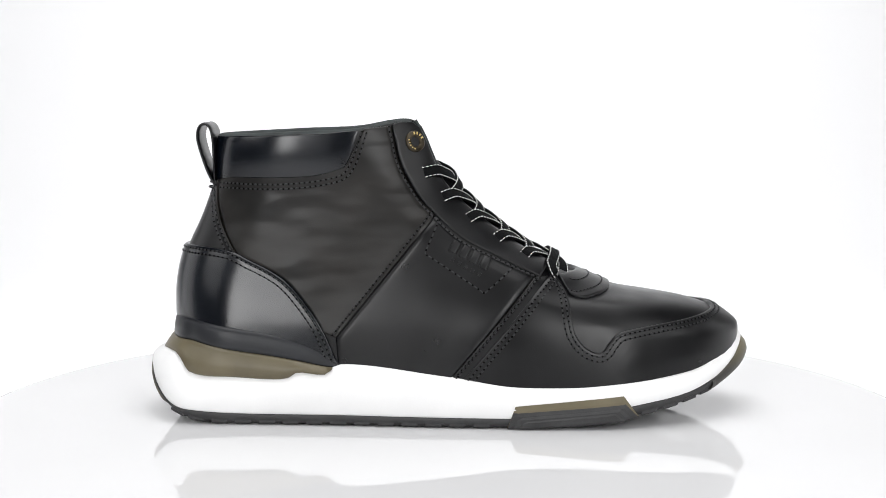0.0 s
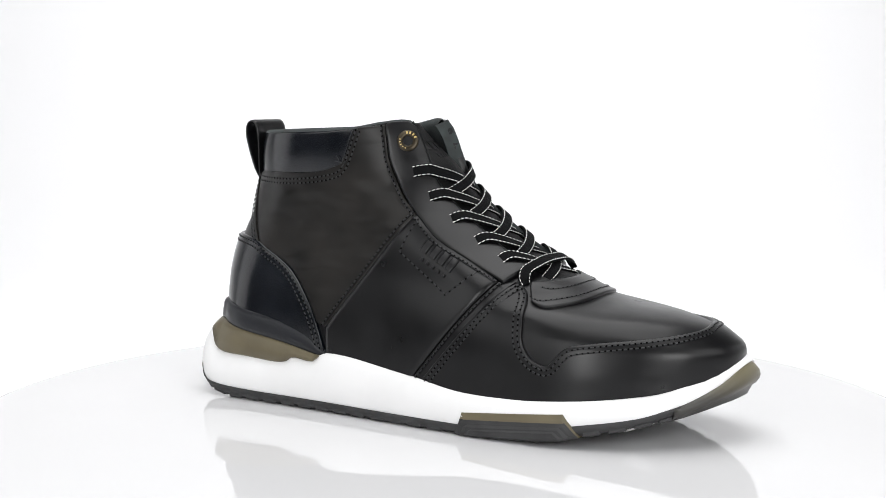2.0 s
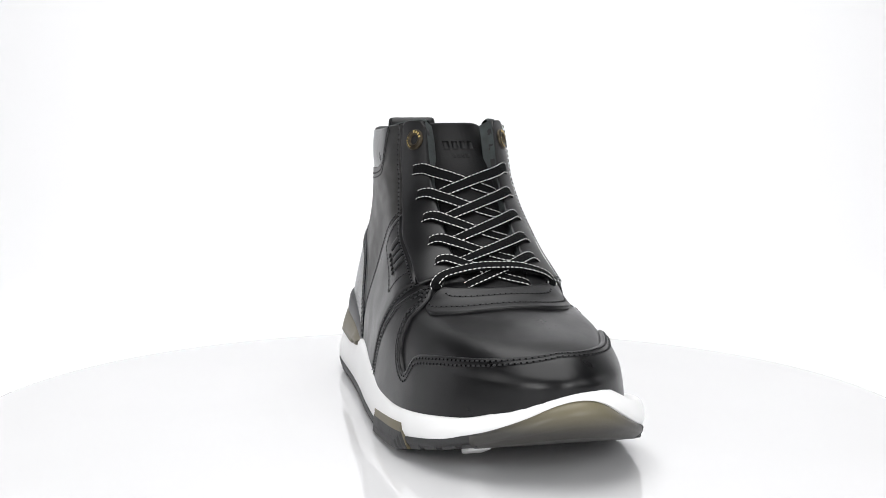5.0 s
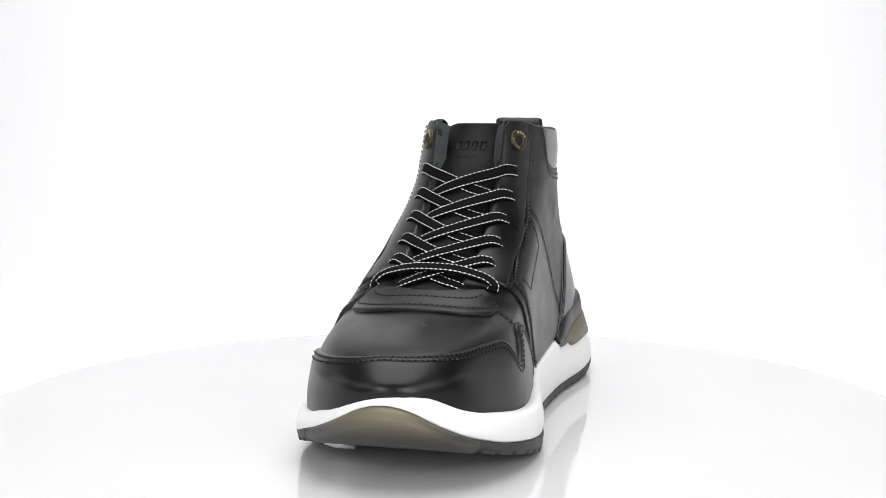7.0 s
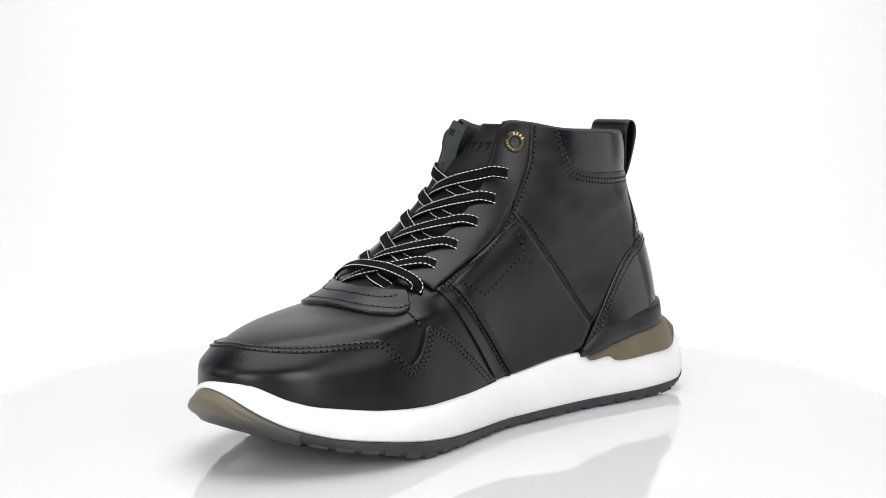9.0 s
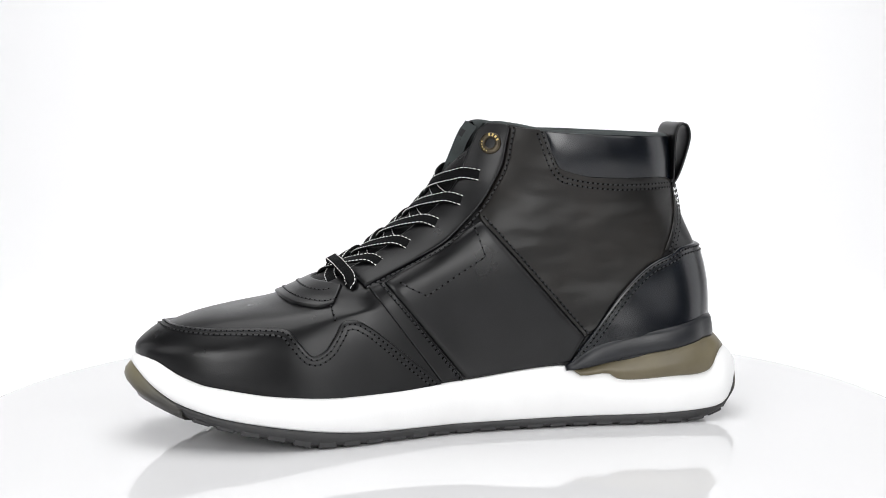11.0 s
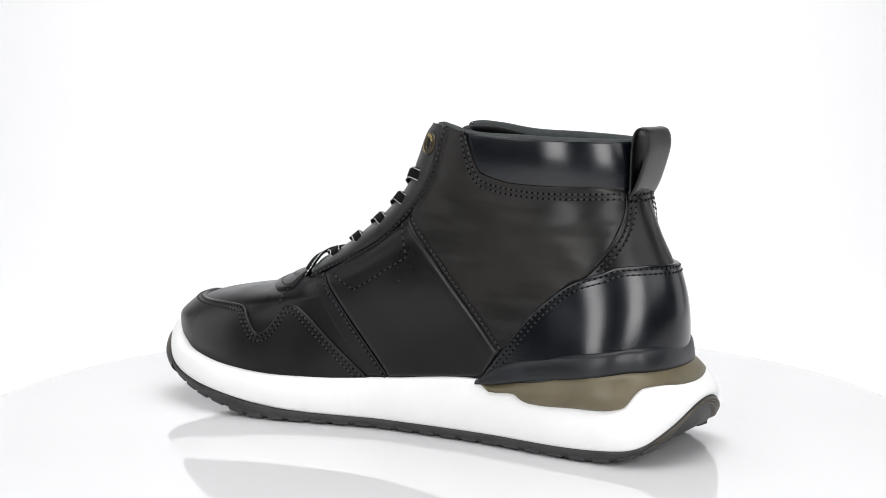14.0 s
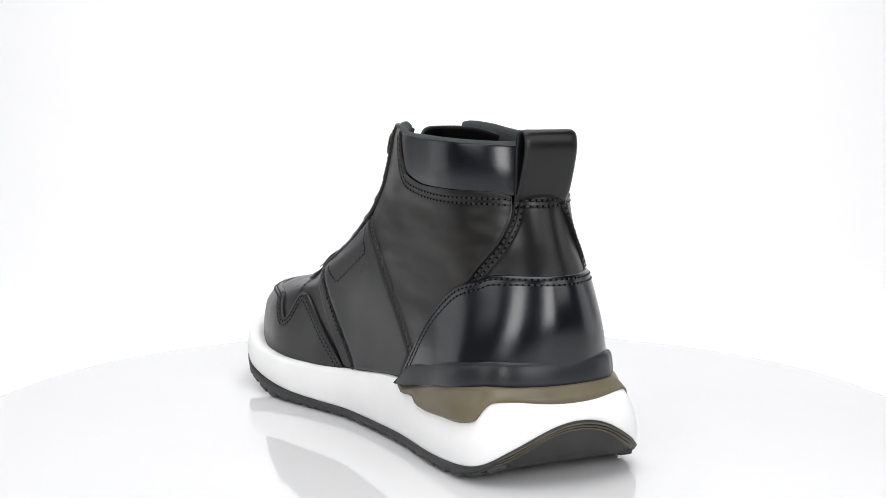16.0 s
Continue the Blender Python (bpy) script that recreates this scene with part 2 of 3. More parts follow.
def between(a, b, s):
    """Places between two ways: straight along the shoe on its sides, straight round it at the toe and the heel."""
    tz = a[:, None] * (1 - s[None, :, None]) + b[:, None] * s[None, :, None]
    fold = lambda t: np.where(np.abs(t) > 1, 2 - np.abs(t), np.abs(t))
    x = on_upper(a)[:, None, 0] * (1 - s[None, :]) + on_upper(b)[:, None, 0] * s[None, :]
    t = t_of(x, tz[..., 1])
    far = np.minimum(np.minimum(fold(a[:, 0]), fold(b[:, 0])), 1 - np.maximum(fold(a[:, 0]), fold(b[:, 0])))
    w = smooth_step(0.03, 0.10, far)[:, None]
    t = fold(tz[..., 0]) * (1 - w) + t * w
    turn = tz[..., 0]
    return np.stack([np.where(np.abs(turn) > 1, np.sign(turn) * (2 - t), np.sign(turn) * t), tz[..., 1]], -1)


def panel(name, a, b, off, mat, parent, label="", across=14, puff=0.0, under=0.0012, base=0.0):
    """A piece of leather between two ways of equal length, lying off metres proud, with a rounded cut edge."""
    n, ends = len(a), 0.05
    s = np.concatenate([[0, ends * 0.3], np.linspace(ends, 1 - ends, across), [1 - ends * 0.3, 1]])
    tz = between(a, b, s)
    first = tz[:1] + (tz[1:2] - tz[:1]) * 0.25
    last = tz[-1:] + (tz[-2:-1] - tz[-1:]) * 0.25
    tz = np.concatenate([tz[:1], first, tz[1:-1], last, tz[-1:]])
    rows, cols = tz.shape[:2]
    p = on_upper(tz)
    r = np.minimum(np.arange(rows), np.arange(rows)[::-1])[:, None]
    c = np.minimum(np.arange(cols), np.arange(cols)[::-1])[None, :]
    rim = np.minimum(r, c)
    bulge = puff * np.sin(np.pi * np.clip(s, 0, 1))[None, :] * np.sin(np.pi * np.arange(rows) / (rows - 1))[:, None]
    height = base + off * np.where(rim == 0, 0.55, np.where(rim == 1, 0.92, 1.0)) + bulge
    verts = lift(p, height).reshape(-1, 3)
    faces = grid_faces(rows, cols)
    loop = [j for j in range(cols)] + [i * cols + cols - 1 for i in range(1, rows)] + [(rows - 1) * cols + j for j in range(cols - 2, -1, -1)] + [i * cols for i in range(rows - 2, 0, -1)]
    low = lift(p.reshape(-1, 3)[loop], -under)
    k = len(verts)
    verts = np.concatenate([verts, low])
    m = len(loop)
    faces += [(loop[(i + 1) % m], loop[i], k + i, k + (i + 1) % m) for i in range(m)]
    # outward faces
    q = p[rows // 2, cols // 2]
    e1, e2 = p[rows // 2, cols // 2 + 1] - q, p[rows // 2 + 1, cols // 2] - q
    if np.dot(np.cross(e1, e2), normals(q)) < 0:
        faces = [f[::-1] for f in faces]
    return link(name, put(verts), faces, mat, parent, label)


def bar_rows(points, normal, length, width, height, pitch):
    """Short rounded bars laid end to end along a way in space: one line of stitches."""
    seg = np.linalg.norm(np.diff(points, axis=0), axis=1)
    along = np.concatenate([[0], np.cumsum(seg)])
    verts, faces = [], []
    count = max(1, int(along[-1] / pitch))
    for i in range(count):
        ends = []
        for d in (-0.5, 0.0, 0.5):
            w = (i + 0.5) * along[-1] / count + d * length
            ends.append((np.array([np.interp(w, along, points[:, k]) for k in range(3)]), np.array([np.interp(w, along, normal[:, k]) for k in range(3)])))
        (a, na), (m, nm), (b, nb) = ends
        d = b - a
        across = np.cross(nm, d)
        across /= max(np.linalg.norm(across), 1e-9)
        k = len(verts)
        for q, nn, w, h in ((a, na, 0.6, 0.1), (m, nm, 1.0, 1.0), (b, nb, 0.6, 0.1)):
            verts += [q - across * width * w / 2 - nn * height * 0.6, q - across * width * w * 0.32 + nn * height * h, q + across * width * w * 0.32 + nn * height * h, q + across * width * w / 2 - nn * height * 0.6]
        for s in (0, 4):
            for j in range(3):
                faces.append((k + s + j, k + s + j + 1, k + s + j + 5, k + s + j + 4))
        faces += [(k, k + 1, k + 2, k + 3), (k + 11, k + 10, k + 9, k + 8)]
    return verts, faces


def stitches(tz, off, parent, shift=0.0, pitch=0.0027, mat=None, width=0.0011):
    """A line of stitches beside a way; shift moves it sideways on the upper, in metres."""
    fine = resample(tz, 4)
    p = on_upper(fine)
    n = normals(p)
    d = np.gradient(p, axis=0)
    side = np.cross(n, d)
    side /= np.maximum(np.linalg.norm(side, axis=1, keepdims=True), 1e-9)
    p = p + side * shift + n * off
    verts, faces = bar_rows(p, n, pitch * 0.66, width, 0.00042, pitch)
    bars = len(faces)
    along = np.concatenate([[0], np.cumsum(np.linalg.norm(np.diff(p, axis=0), axis=1))])
    count = max(1, int(along[-1] / pitch))
    for i in range(count + 1):  # needle holes between the stitches
        c = np.array([np.interp(i * along[-1] / count, along, p[:, k]) for k in range(3)])
        m = np.array([np.interp(i * along[-1] / count, along, n[:, k]) for k in range(3)])
        e = np.cross(m, (0.3, 0.2, 0.9))
        e /= np.linalg.norm(e)
        f = np.cross(m, e)
        k = len(verts)
        verts += [c + m * 0.00012 + (e * math.cos(a) + f * math.sin(a)) * width * 0.46 for a in np.arange(6) * math.pi / 3]
        faces.append(tuple(range(k, k + 6)))
    ob = link("seam", put(verts), faces, mat or THREAD, parent)
    ob.data.materials.append(HOLE)
    for f in ob.data.polygons[bars:]:
        f.material_index = 1
    return tagged(ob, kind="stuff")


def part(name, bm, mat, parent, label=""):
    data = bpy.data.meshes.new(name)
    bm.to_mesh(data)
    bm.free()
    data.materials.append(mat)
    ob = new(name, data)
    ob.parent = parent
    return tagged(ob, label)


# ---- the studio ----
def sweep_sheet(name, profile, x0, x1, thick, mat, label):
    """A bent sheet: a profile (y, z) drawn out from x0 to x1."""
    verts, faces = [], []
    n = len(profile)
    for x in (x0, x1):
        for y, z in profile:
            verts.append((x, y, z))
    faces = [(i, i + 1, n + i + 1, n + i) for i in range(n - 1)]
    ob = link(name, verts, faces, mat, None, label)
    mod = ob.modifiers.new("thickness", "SOLIDIFY")
    mod.thickness, mod.offset = thick, 1.0
    return tagged(ob, kind="structure")


def slab(name, x0, x1, y0, y1, z0, z1, mat, label):
    bm = bmesh.new()
    bmesh.ops.create_cube(bm, size=1)
    bmesh.ops.scale(bm, vec=(x1 - x0, y1 - y0, z1 - z0), verts=bm.verts)
    bmesh.ops.translate(bm, vec=((x0 + x1) / 2, (y0 + y1) / 2, (z0 + z1) / 2), verts=bm.verts)
    return tagged(part(name, bm, mat, None, label), kind="structure")


def studio():
    # the sheet runs level under the turntable before it bends up
    bend = [(0.75 + 0.45 * math.sin(a), 0.41 - 0.45 * math.cos(a)) for a in np.linspace(0, math.pi / 2, 14)]
    # the paper glows by itself here; nothing lights it from behind
    sweep_sheet("backdrop", [(0.0, -0.04)] + bend + [(1.2, 1.9)], -1.9, 1.9, 0.004, GLOW_PAPER, "seamless bright white backlit paper backdrop curving up")
    slab("floor", -1.9, 1.9, -2.2, -0.001, -0.08, -0.04, PAPER, "matt white paper sheet under the turntable")
    for name, x0, x1 in (("wall_west", -1.94, -1.9), ("wall_east", 1.9, 1.94)):
        slab(name, x0, x1, -2.2, 1.3, -0.08, 1.9, WALLS, "plain grey studio wall")
    # unseen glowing panels, added to brighten the leather turned sideways
    for name, x0, x1 in (("wall_northwest", -1.20, -1.17), ("wall_northeast", 1.17, 1.20)):
        slab(name, x0, x1, 0.02, 0.62, -0.04, 0.80, SIDE_GLOW, "upright white backlit diffusion panel")
    slab("wall_south", -1.9, 1.9, -2.24, -2.2, -0.08, 1.9, WALLS, "plain grey studio wall behind the camera")
    slab("ceiling", -1.94, 1.94, -2.24, 1.3, 1.9, 1.94, WALLS, "plain grey studio ceiling")


def turned(name, profile, mat, parent, label="", n=128):
    verts = [(r * math.cos(a), r * math.sin(a), z) for r, z in profile for a in np.linspace(0, 2 * math.pi, n, endpoint=False)]
    faces = [f[::-1] for f in grid_faces(len(profile), n, True)]
    faces += [tuple(range(n)), tuple(range((len(profile) - 1) * n, len(profile) * n))[::-1]]
    ob = link(name, verts, faces, mat, parent, label)
    return ob


def turntable():
    top = new("turntable")
    tagged(top, "round white high-gloss acrylic turntable carrying the shoe", "turntable")
    plate = turned("plate", [(0.2455, 0.0), (0.2475, -0.0006), (0.2485, -0.002), (0.2485, -0.010), (0.2470, -0.012)], ACRYLIC, top)
    plate.data.shade_flat()
    turned("base", [(0.21, -0.012), (0.21, -0.037), (0.205, -0.0395)], PAPER, top, "low white drum under the plate").data.shade_flat()
    return top


# ---- the sole ----
SOLE_LAT = hermite([-0.15, -0.13, -0.10, -0.05, 0.0, 0.03, 0.06, 0.10, 0.13, 0.165], [0.0445, 0.0445, 0.0450, 0.048, 0.0528, 0.0547, 0.0553, 0.0550, 0.055, 0.054])
SOLE_MED = hermite([-0.15, -0.13, -0.10, -0.05, 0.0, 0.03, 0.06, 0.10, 0.13, 0.165], [0.0445, 0.0445, 0.0440, 0.040, 0.041, 0.0475, 0.0550, 0.0580, 0.054, 0.050])
SOLE_CENTRE = hermite([-0.15, 0.07, 0.11, 0.14, 0.165], [0.0, 0.0, 0.002, 0.006, 0.009])
TOE_X, HEEL_X = 0.1635, -0.1530
GROUND = hermite([-0.1535, -0.148, -0.140, -0.125, -0.112, 0.072, 0.097, 0.122, 0.140, 0.152, 0.160, 0.1635], [0.0235, 0.0135, 0.007, 0.0018, 0.0004, 0.0004, 0.0056, 0.0108, 0.0158, 0.0200, 0.0232, 0.0255])
WHITE_LOW = hermite([-0.1535, -0.150, -0.143, -0.125, -0.08, 0.034, 0.07, 0.10, 0.128, 0.1465, 0.156, 0.1635], [0.0290, 0.022, 0.0135, 0.0072, 0.0057, 0.0055, 0.0078, 0.0124, 0.0180, 0.0248, 0.0312, 0.0385])
WHITE_TOP = hermite([-0.1535, -0.147, -0.140, -0.135, -0.130, -0.112, -0.079, -0.073, -0.059, -0.055, -0.049, 0.0, 0.035, 0.062, 0.09, 0.12, 0.134, 0.143, 0.150, 0.157, 0.1635],
                    [0.0345, 0.0365, 0.0362, 0.0330, 0.0275, 0.0255, 0.0245, 0.0278, 0.0270, 0.0300, 0.0312, 0.0262, 0.0226, 0.0218, 0.0236, 0.0279, 0.0305, 0.0334, 0.0370, 0.0408, 0.0428])
CUP_LOW = hermite([-0.1465, -0.13, -0.11, -0.08, -0.055, -0.048], [0.0408, 0.0405, 0.0378, 0.0335, 0.0292, 0.0290])
CUP_TOP = hermite([-0.1465, -0.133, -0.109, -0.08, -0.064, -0.0525, -0.048], [0.0522, 0.0520, 0.0490, 0.0445, 0.0395, 0.0318, 0.0290])


def sole_outline(t, side, inset):
    t, side = spread(t, side)
    x = (TOE_X + HEEL_X) / 2 + (TOE_X - HEEL_X) / 2 * np.cos(np.pi * t)
    sf, sb = np.clip((x - 0.070) / (TOE_X - 0.070), 0, 1), np.clip((-0.117 - x) / (-0.117 - HEEL_X), 0, 1)
    y = SOLE_CENTRE(x) + side * np.where(side < 0, SOLE_LAT(x), SOLE_MED(x)) * np.sqrt(np.clip(1 - sf ** 2.4 - sb ** 2.8, 0, None))
    return x, y


def rim(n=240):
    """t and side once round the sole, from the toe along the lateral side."""
    half = np.linspace(0, 1, n // 2 + 1)
    return np.concatenate([half[:-1], half[::-1][:-1]]), np.concatenate([-np.ones(n // 2), np.ones(n // 2)])


def inward(x, y, d):
    """The outline drawn in by d, which may vary along it."""
    gx, gy = np.roll(x, -1) - np.roll(x, 1), np.roll(y, -1) - np.roll(y, 1)
    g = np.maximum(np.hypot(gx, gy), 1e-9)
    return x + gy / g * d, y - gx / g * d


def sole_band(name, levels, mat, parent, label="", n=240, where=None, close=True):
    """A band round the sole. levels: functions of x and t giving z and the inset."""
    t, side = rim(n)
    x, y = sole_outline(t, side, 0)
    rings = []
    for f in levels:
        z, d, *shrink = f(x, t, side)
        xi, yi = inward(x, y, d + 0 * x)
        if shrink:  # under the foot: drawn in towards the middle of toe and heel
            k = shrink[0]
            c = SOLE_CENTRE(xi)
            xi = np.where(xi > 0.07, 0.07 + (xi - 0.07) * k, np.where(xi < -0.08, -0.08 + (xi + 0.08) * k, xi))
            yi = c + (yi - c) * k
        rings.append(np.stack([xi, yi, (z(xi) if callable(z) else z) + 0 * x], -1))
    p = np.array(rings)
    keep = np.ones(n, bool) if where is None else where(x, t, side)
    if keep.all():
        faces = grid_faces(len(rings), n, True, flip=True)
        if close:
            faces += [tuple(range(n)), tuple(range((len(rings) - 1) * n, len(rings) * n))[::-1]]
        return link(name, put(p), faces, mat, parent, label)
    first = int(np.flatnonzero(keep & ~np.roll(keep, 1))[0])
    idx = [(first + k) % n for k in range(int(keep.sum()))]
    p = p[:, idx]
    faces = grid_faces(len(rings), len(idx), flip=True)
    m = len(idx)
    faces += [tuple(r * m for r in range(len(rings))), tuple(r * m + m - 1 for r in range(len(rings)))[::-1]]
    return link(name, put(p), faces, mat, parent, label)


def build_sole(shoe):
    mix = lambda a, b, s: a + (b - a) * s
    # white foam
    def white(s, d):
        # the foam stands higher on the inner side of the foot
        lean = lambda x, t, side: side * smooth_step(0.0, 0.2, t) * smooth_step(-0.01, 0.05, x) * (0.0012 + np.where(side < 0, 0.0022, -0.0004) * smooth_step(0.08, 0.14, x))
        return lambda x, t, side: (mix(WHITE_LOW(x) + 0.6 * lean(x, t, side), WHITE_TOP(x) + lean(x, t, side), s),
                                   d + 0.005 * s * s * smooth_step(-0.1, -0.145, x) + (0.003 + 0.0045 * max(s, 0)) * smooth_step(0.125, 0.162, x))
    sole_band("midsole", [white(-0.15, 0.004), white(0.0, 0.0003), white(0.04, 0.0), white(0.3, -0.0008), white(0.6, -0.0004), white(0.85, 0.0006), white(0.95, 0.0012), white(1.0, 0.0022), white(1.0, 0.0065), white(0.85, 0.009)], WHITE, shoe, "thick bright white foam midsole")
    # dark outsole
    def under(lift_by, k, more):
        return lambda x, t, side: (lambda xi: GROUND(xi) + lift_by + more * smooth_step(0.118, 0.130, xi), 0.0022 + 0.003 * smooth_step(0.10, 0.16, np.abs(x)), k)
    def dark(s, d):
        return lambda x, t, side: (mix(GROUND(x), WHITE_LOW(x), s) if s else (lambda xi: GROUND(xi) + 0.0012 + 0.003 * smooth_step(0.118, 0.130, xi)), d + 0.0055 * smooth_step(0.1405, 0.1450, x) + 0.003 * (1 - s) * smooth_step(0.10, 0.16, np.abs(x)))
    sole_band("outsole", [under(0.0012, k, 0.003) for k in (0.2, 0.4, 0.6, 0.75, 0.86, 0.94)] + [dark(0.0, 0.0022), dark(0.15, 0.0008), dark(0.5, -0.0004), dark(0.9, -0.0006), dark(1.0, 0.0), dark(1.02, 0.004)], RUBBER, shoe, "dark grey rubber outsole with a lugged tread")
    def front(s, d):
        return lambda x, t, side: (mix(GROUND(x), WHITE_LOW(x), s) if s else (lambda xi: GROUND(xi) - 0.0002), d + 0.016 * (s - 0.42) ** 2 * smooth_step(0.130, 0.160, x) + 0.002 * (1 - s) * smooth_step(0.10, 0.16, np.abs(x)))
    sole_band("toe_bumper", [under(-0.0002, k, 0.0) for k in (0.55, 0.7, 0.8, 0.88, 0.95)] + [front(0.0, 0.0010), front(0.08, 0.0), front(0.2, -0.0006), front(0.35, -0.0010), front(0.5, -0.0013), front(0.7, -0.0014), front(0.9, -0.0014), front(0.98, -0.0008), front(1.0, 0.0), front(1.0, 0.004)], BUMPER, shoe, "smoky translucent olive rubber toe bumper", where=lambda x, t, side: x > 0.1370)
    # ridges across the heel of the outsole
    for k in range(3):
        s0 = 0.18 + 0.24 * k
        def ridge(s, d):
            return lambda x, t, side: (dark(s, d)(x, t, side)[0], dark(s, d)(x, t, side)[1] + 0.003 * smooth_step(-0.1455, -0.1375, x))
        sole_band("heel_ridge", [ridge(s0, 0.002), ridge(s0, -0.0010), ridge(s0 + 0.07, -0.0016), ridge(s0 + 0.16, -0.0010), ridge(s0 + 0.16, 0.002)], HEEL_RUBBER, shoe, where=lambda x, t, side: x < -0.1365)
    # heel: olive plate and navy cup
    heel = lambda x, t, side: x < -0.0495
    def plate(s, d):
        return lambda x, t, side: (mix(WHITE_TOP(x) - 0.0008, CUP_LOW(np.maximum(x, -0.1465)) + 0.0006, s), d + 0.0004 + (0.0064 + 0.0014 * s) * smooth_step(-0.11, -0.150, x) + 0.0024 * s * np.exp(-((x + 0.131) / 0.012) ** 2))
    sole_band("heel_plate", [plate(0.0, 0.006), plate(0.0, 0.0004), plate(0.08, -0.0008), plate(0.5, 0.0004), plate(0.85, 0.0018), plate(1.0, 0.003), plate(1.0, 0.008)], OLIVE, shoe, "smoky olive translucent heel plate", where=lambda x, t, side: x < -0.0535)
    def cup(s, d):
        return lambda x, t, side: (mix(CUP_LOW(x), CUP_TOP(x), s), d - np.where(side > 0, 0.0034, 0.0) * smooth_step(-0.095, -0.060, x) + 0.0085 * smooth_step(-0.105, -0.1535, x) + 0.0035 * np.exp(-((x + 0.131) / 0.012) ** 2))
    sole_band("heel_cup", [cup(0.0, 0.010), cup(0.0, 0.0036), cup(0.06, 0.0028), cup(0.2, 0.0026), cup(0.5, 0.0030), cup(0.8, 0.0036), cup(0.94, 0.0044), cup(1.0, 0.0056), cup(1.0, 0.012)], CUP, shoe, "raised dark navy rubber heel cup", where=heel)


# ---- the upper ----
def build_upper(shoe):
    # levels spaced by the length of the front profile
    zz = np.linspace(0.040, 0.152, 800)
    run = np.concatenate([[0], np.cumsum(np.hypot(np.diff(zz), 0.6 * np.diff(FRONT(zz))))])
    v = (np.interp(np.linspace(0, run[-1], 150), run, zz) - 0.040) / 0.112
    cols = 110
    half = np.linspace(0, 1, cols)
    half = 0.55 * (1 - np.cos(np.pi / 2 * half)) + 0.45 * half
    tau = np.concatenate([-half[::-1], half])
    sides = np.concatenate([-np.ones(cols), np.ones(cols)])
    def sheet(vv, off):
        side = sides[None, :] + 0 * vv[:, None]
        a = np.abs(tau)[None, :] + 0 * side
        z = 0.03 + 0.11 * vv[:, None] + 0 * side
        for _ in range(10):
            t0 = throat(z, side)
            t = t0 + (1 - t0) * a
            f, b = FRONT(z), BACK(z)
            x = (f + b) / 2 + (f - b) / 2 * np.cos(np.pi * t)
            zb = FEATHER(x) - 0.004
            z = 0.4 * z + 0.6 * (zb + (COLLAR(x) - zb) * vv[:, None])
        return lift(surface(t, z, side), off)
    p = sheet(v, 0.0)
    rows, n = p.shape[:2]
    same = np.linalg.norm(p[:, cols - 1] - p[:, cols], axis=1) < 1e-5
    swap = {i * n + cols: i * n + cols - 1 for i in range(rows) if same[i]}
    def split(faces):
        return [tuple(swap.get(k, k) for k in f) for f in faces if not {k % n for k in f} >= {cols - 1, cols}]
    link("upper", put(p), split(grid_faces(rows, n)), BLACK, shoe, "smooth black leather upper")
    # lined edge of the lace opening
    for c in (cols - 1, cols):
        rows_open = [i for i in range(rows) if not same[i] and p[i, c, 2] > 0.082]
        edge = p[rows_open, c]
        ribbon = np.stack([lift(edge, 0.0022), lift(edge, 0.0), lift(edge, -0.0055)], 1)
        link("opening_edge", put(ribbon), grid_faces(len(edge), 3, flip=c == cols), LINING, shoe, "grey-green suede lining edge")
    # lining and rolled collar
    rings = [sheet(np.array([1.0]), 0.0002)[0]]
    top = rings[0]
    nn = normals(top)
    for d, up in ((-0.0008, 0.0010), (-0.0022, 0.0016), (-0.0038, 0.0010), (-0.0048, -0.0015)):
        rings.append(top + nn * d + np.array((0, 0, up)))
    for vv in (0.93, 0.85, 0.75, 0.65, 0.55, 0.45):
        rings.append(sheet(np.array([vv]), -0.0052)[0])
    q = np.array(rings)
    link("lining", put(q), [f for f in grid_faces(len(rings), n) if not {k % n for k in f} >= {cols - 1, cols}], LINING, shoe, "soft grey-green suede collar lining")


LAT_COUNTER = [(-0.0520, 0.0290), (-0.0593, 0.0462), (-0.0677, 0.0592), (-0.0804, 0.0730), (-0.0973, 0.0822), (-0.1128, 0.0875)]
MED_COUNTER = [(-0.0545, 0.0330), (-0.0671, 0.0486), (-0.0806, 0.0654), (-0.0966, 0.0793), (-0.1110, 0.0850), (-0.1200, 0.0880)]


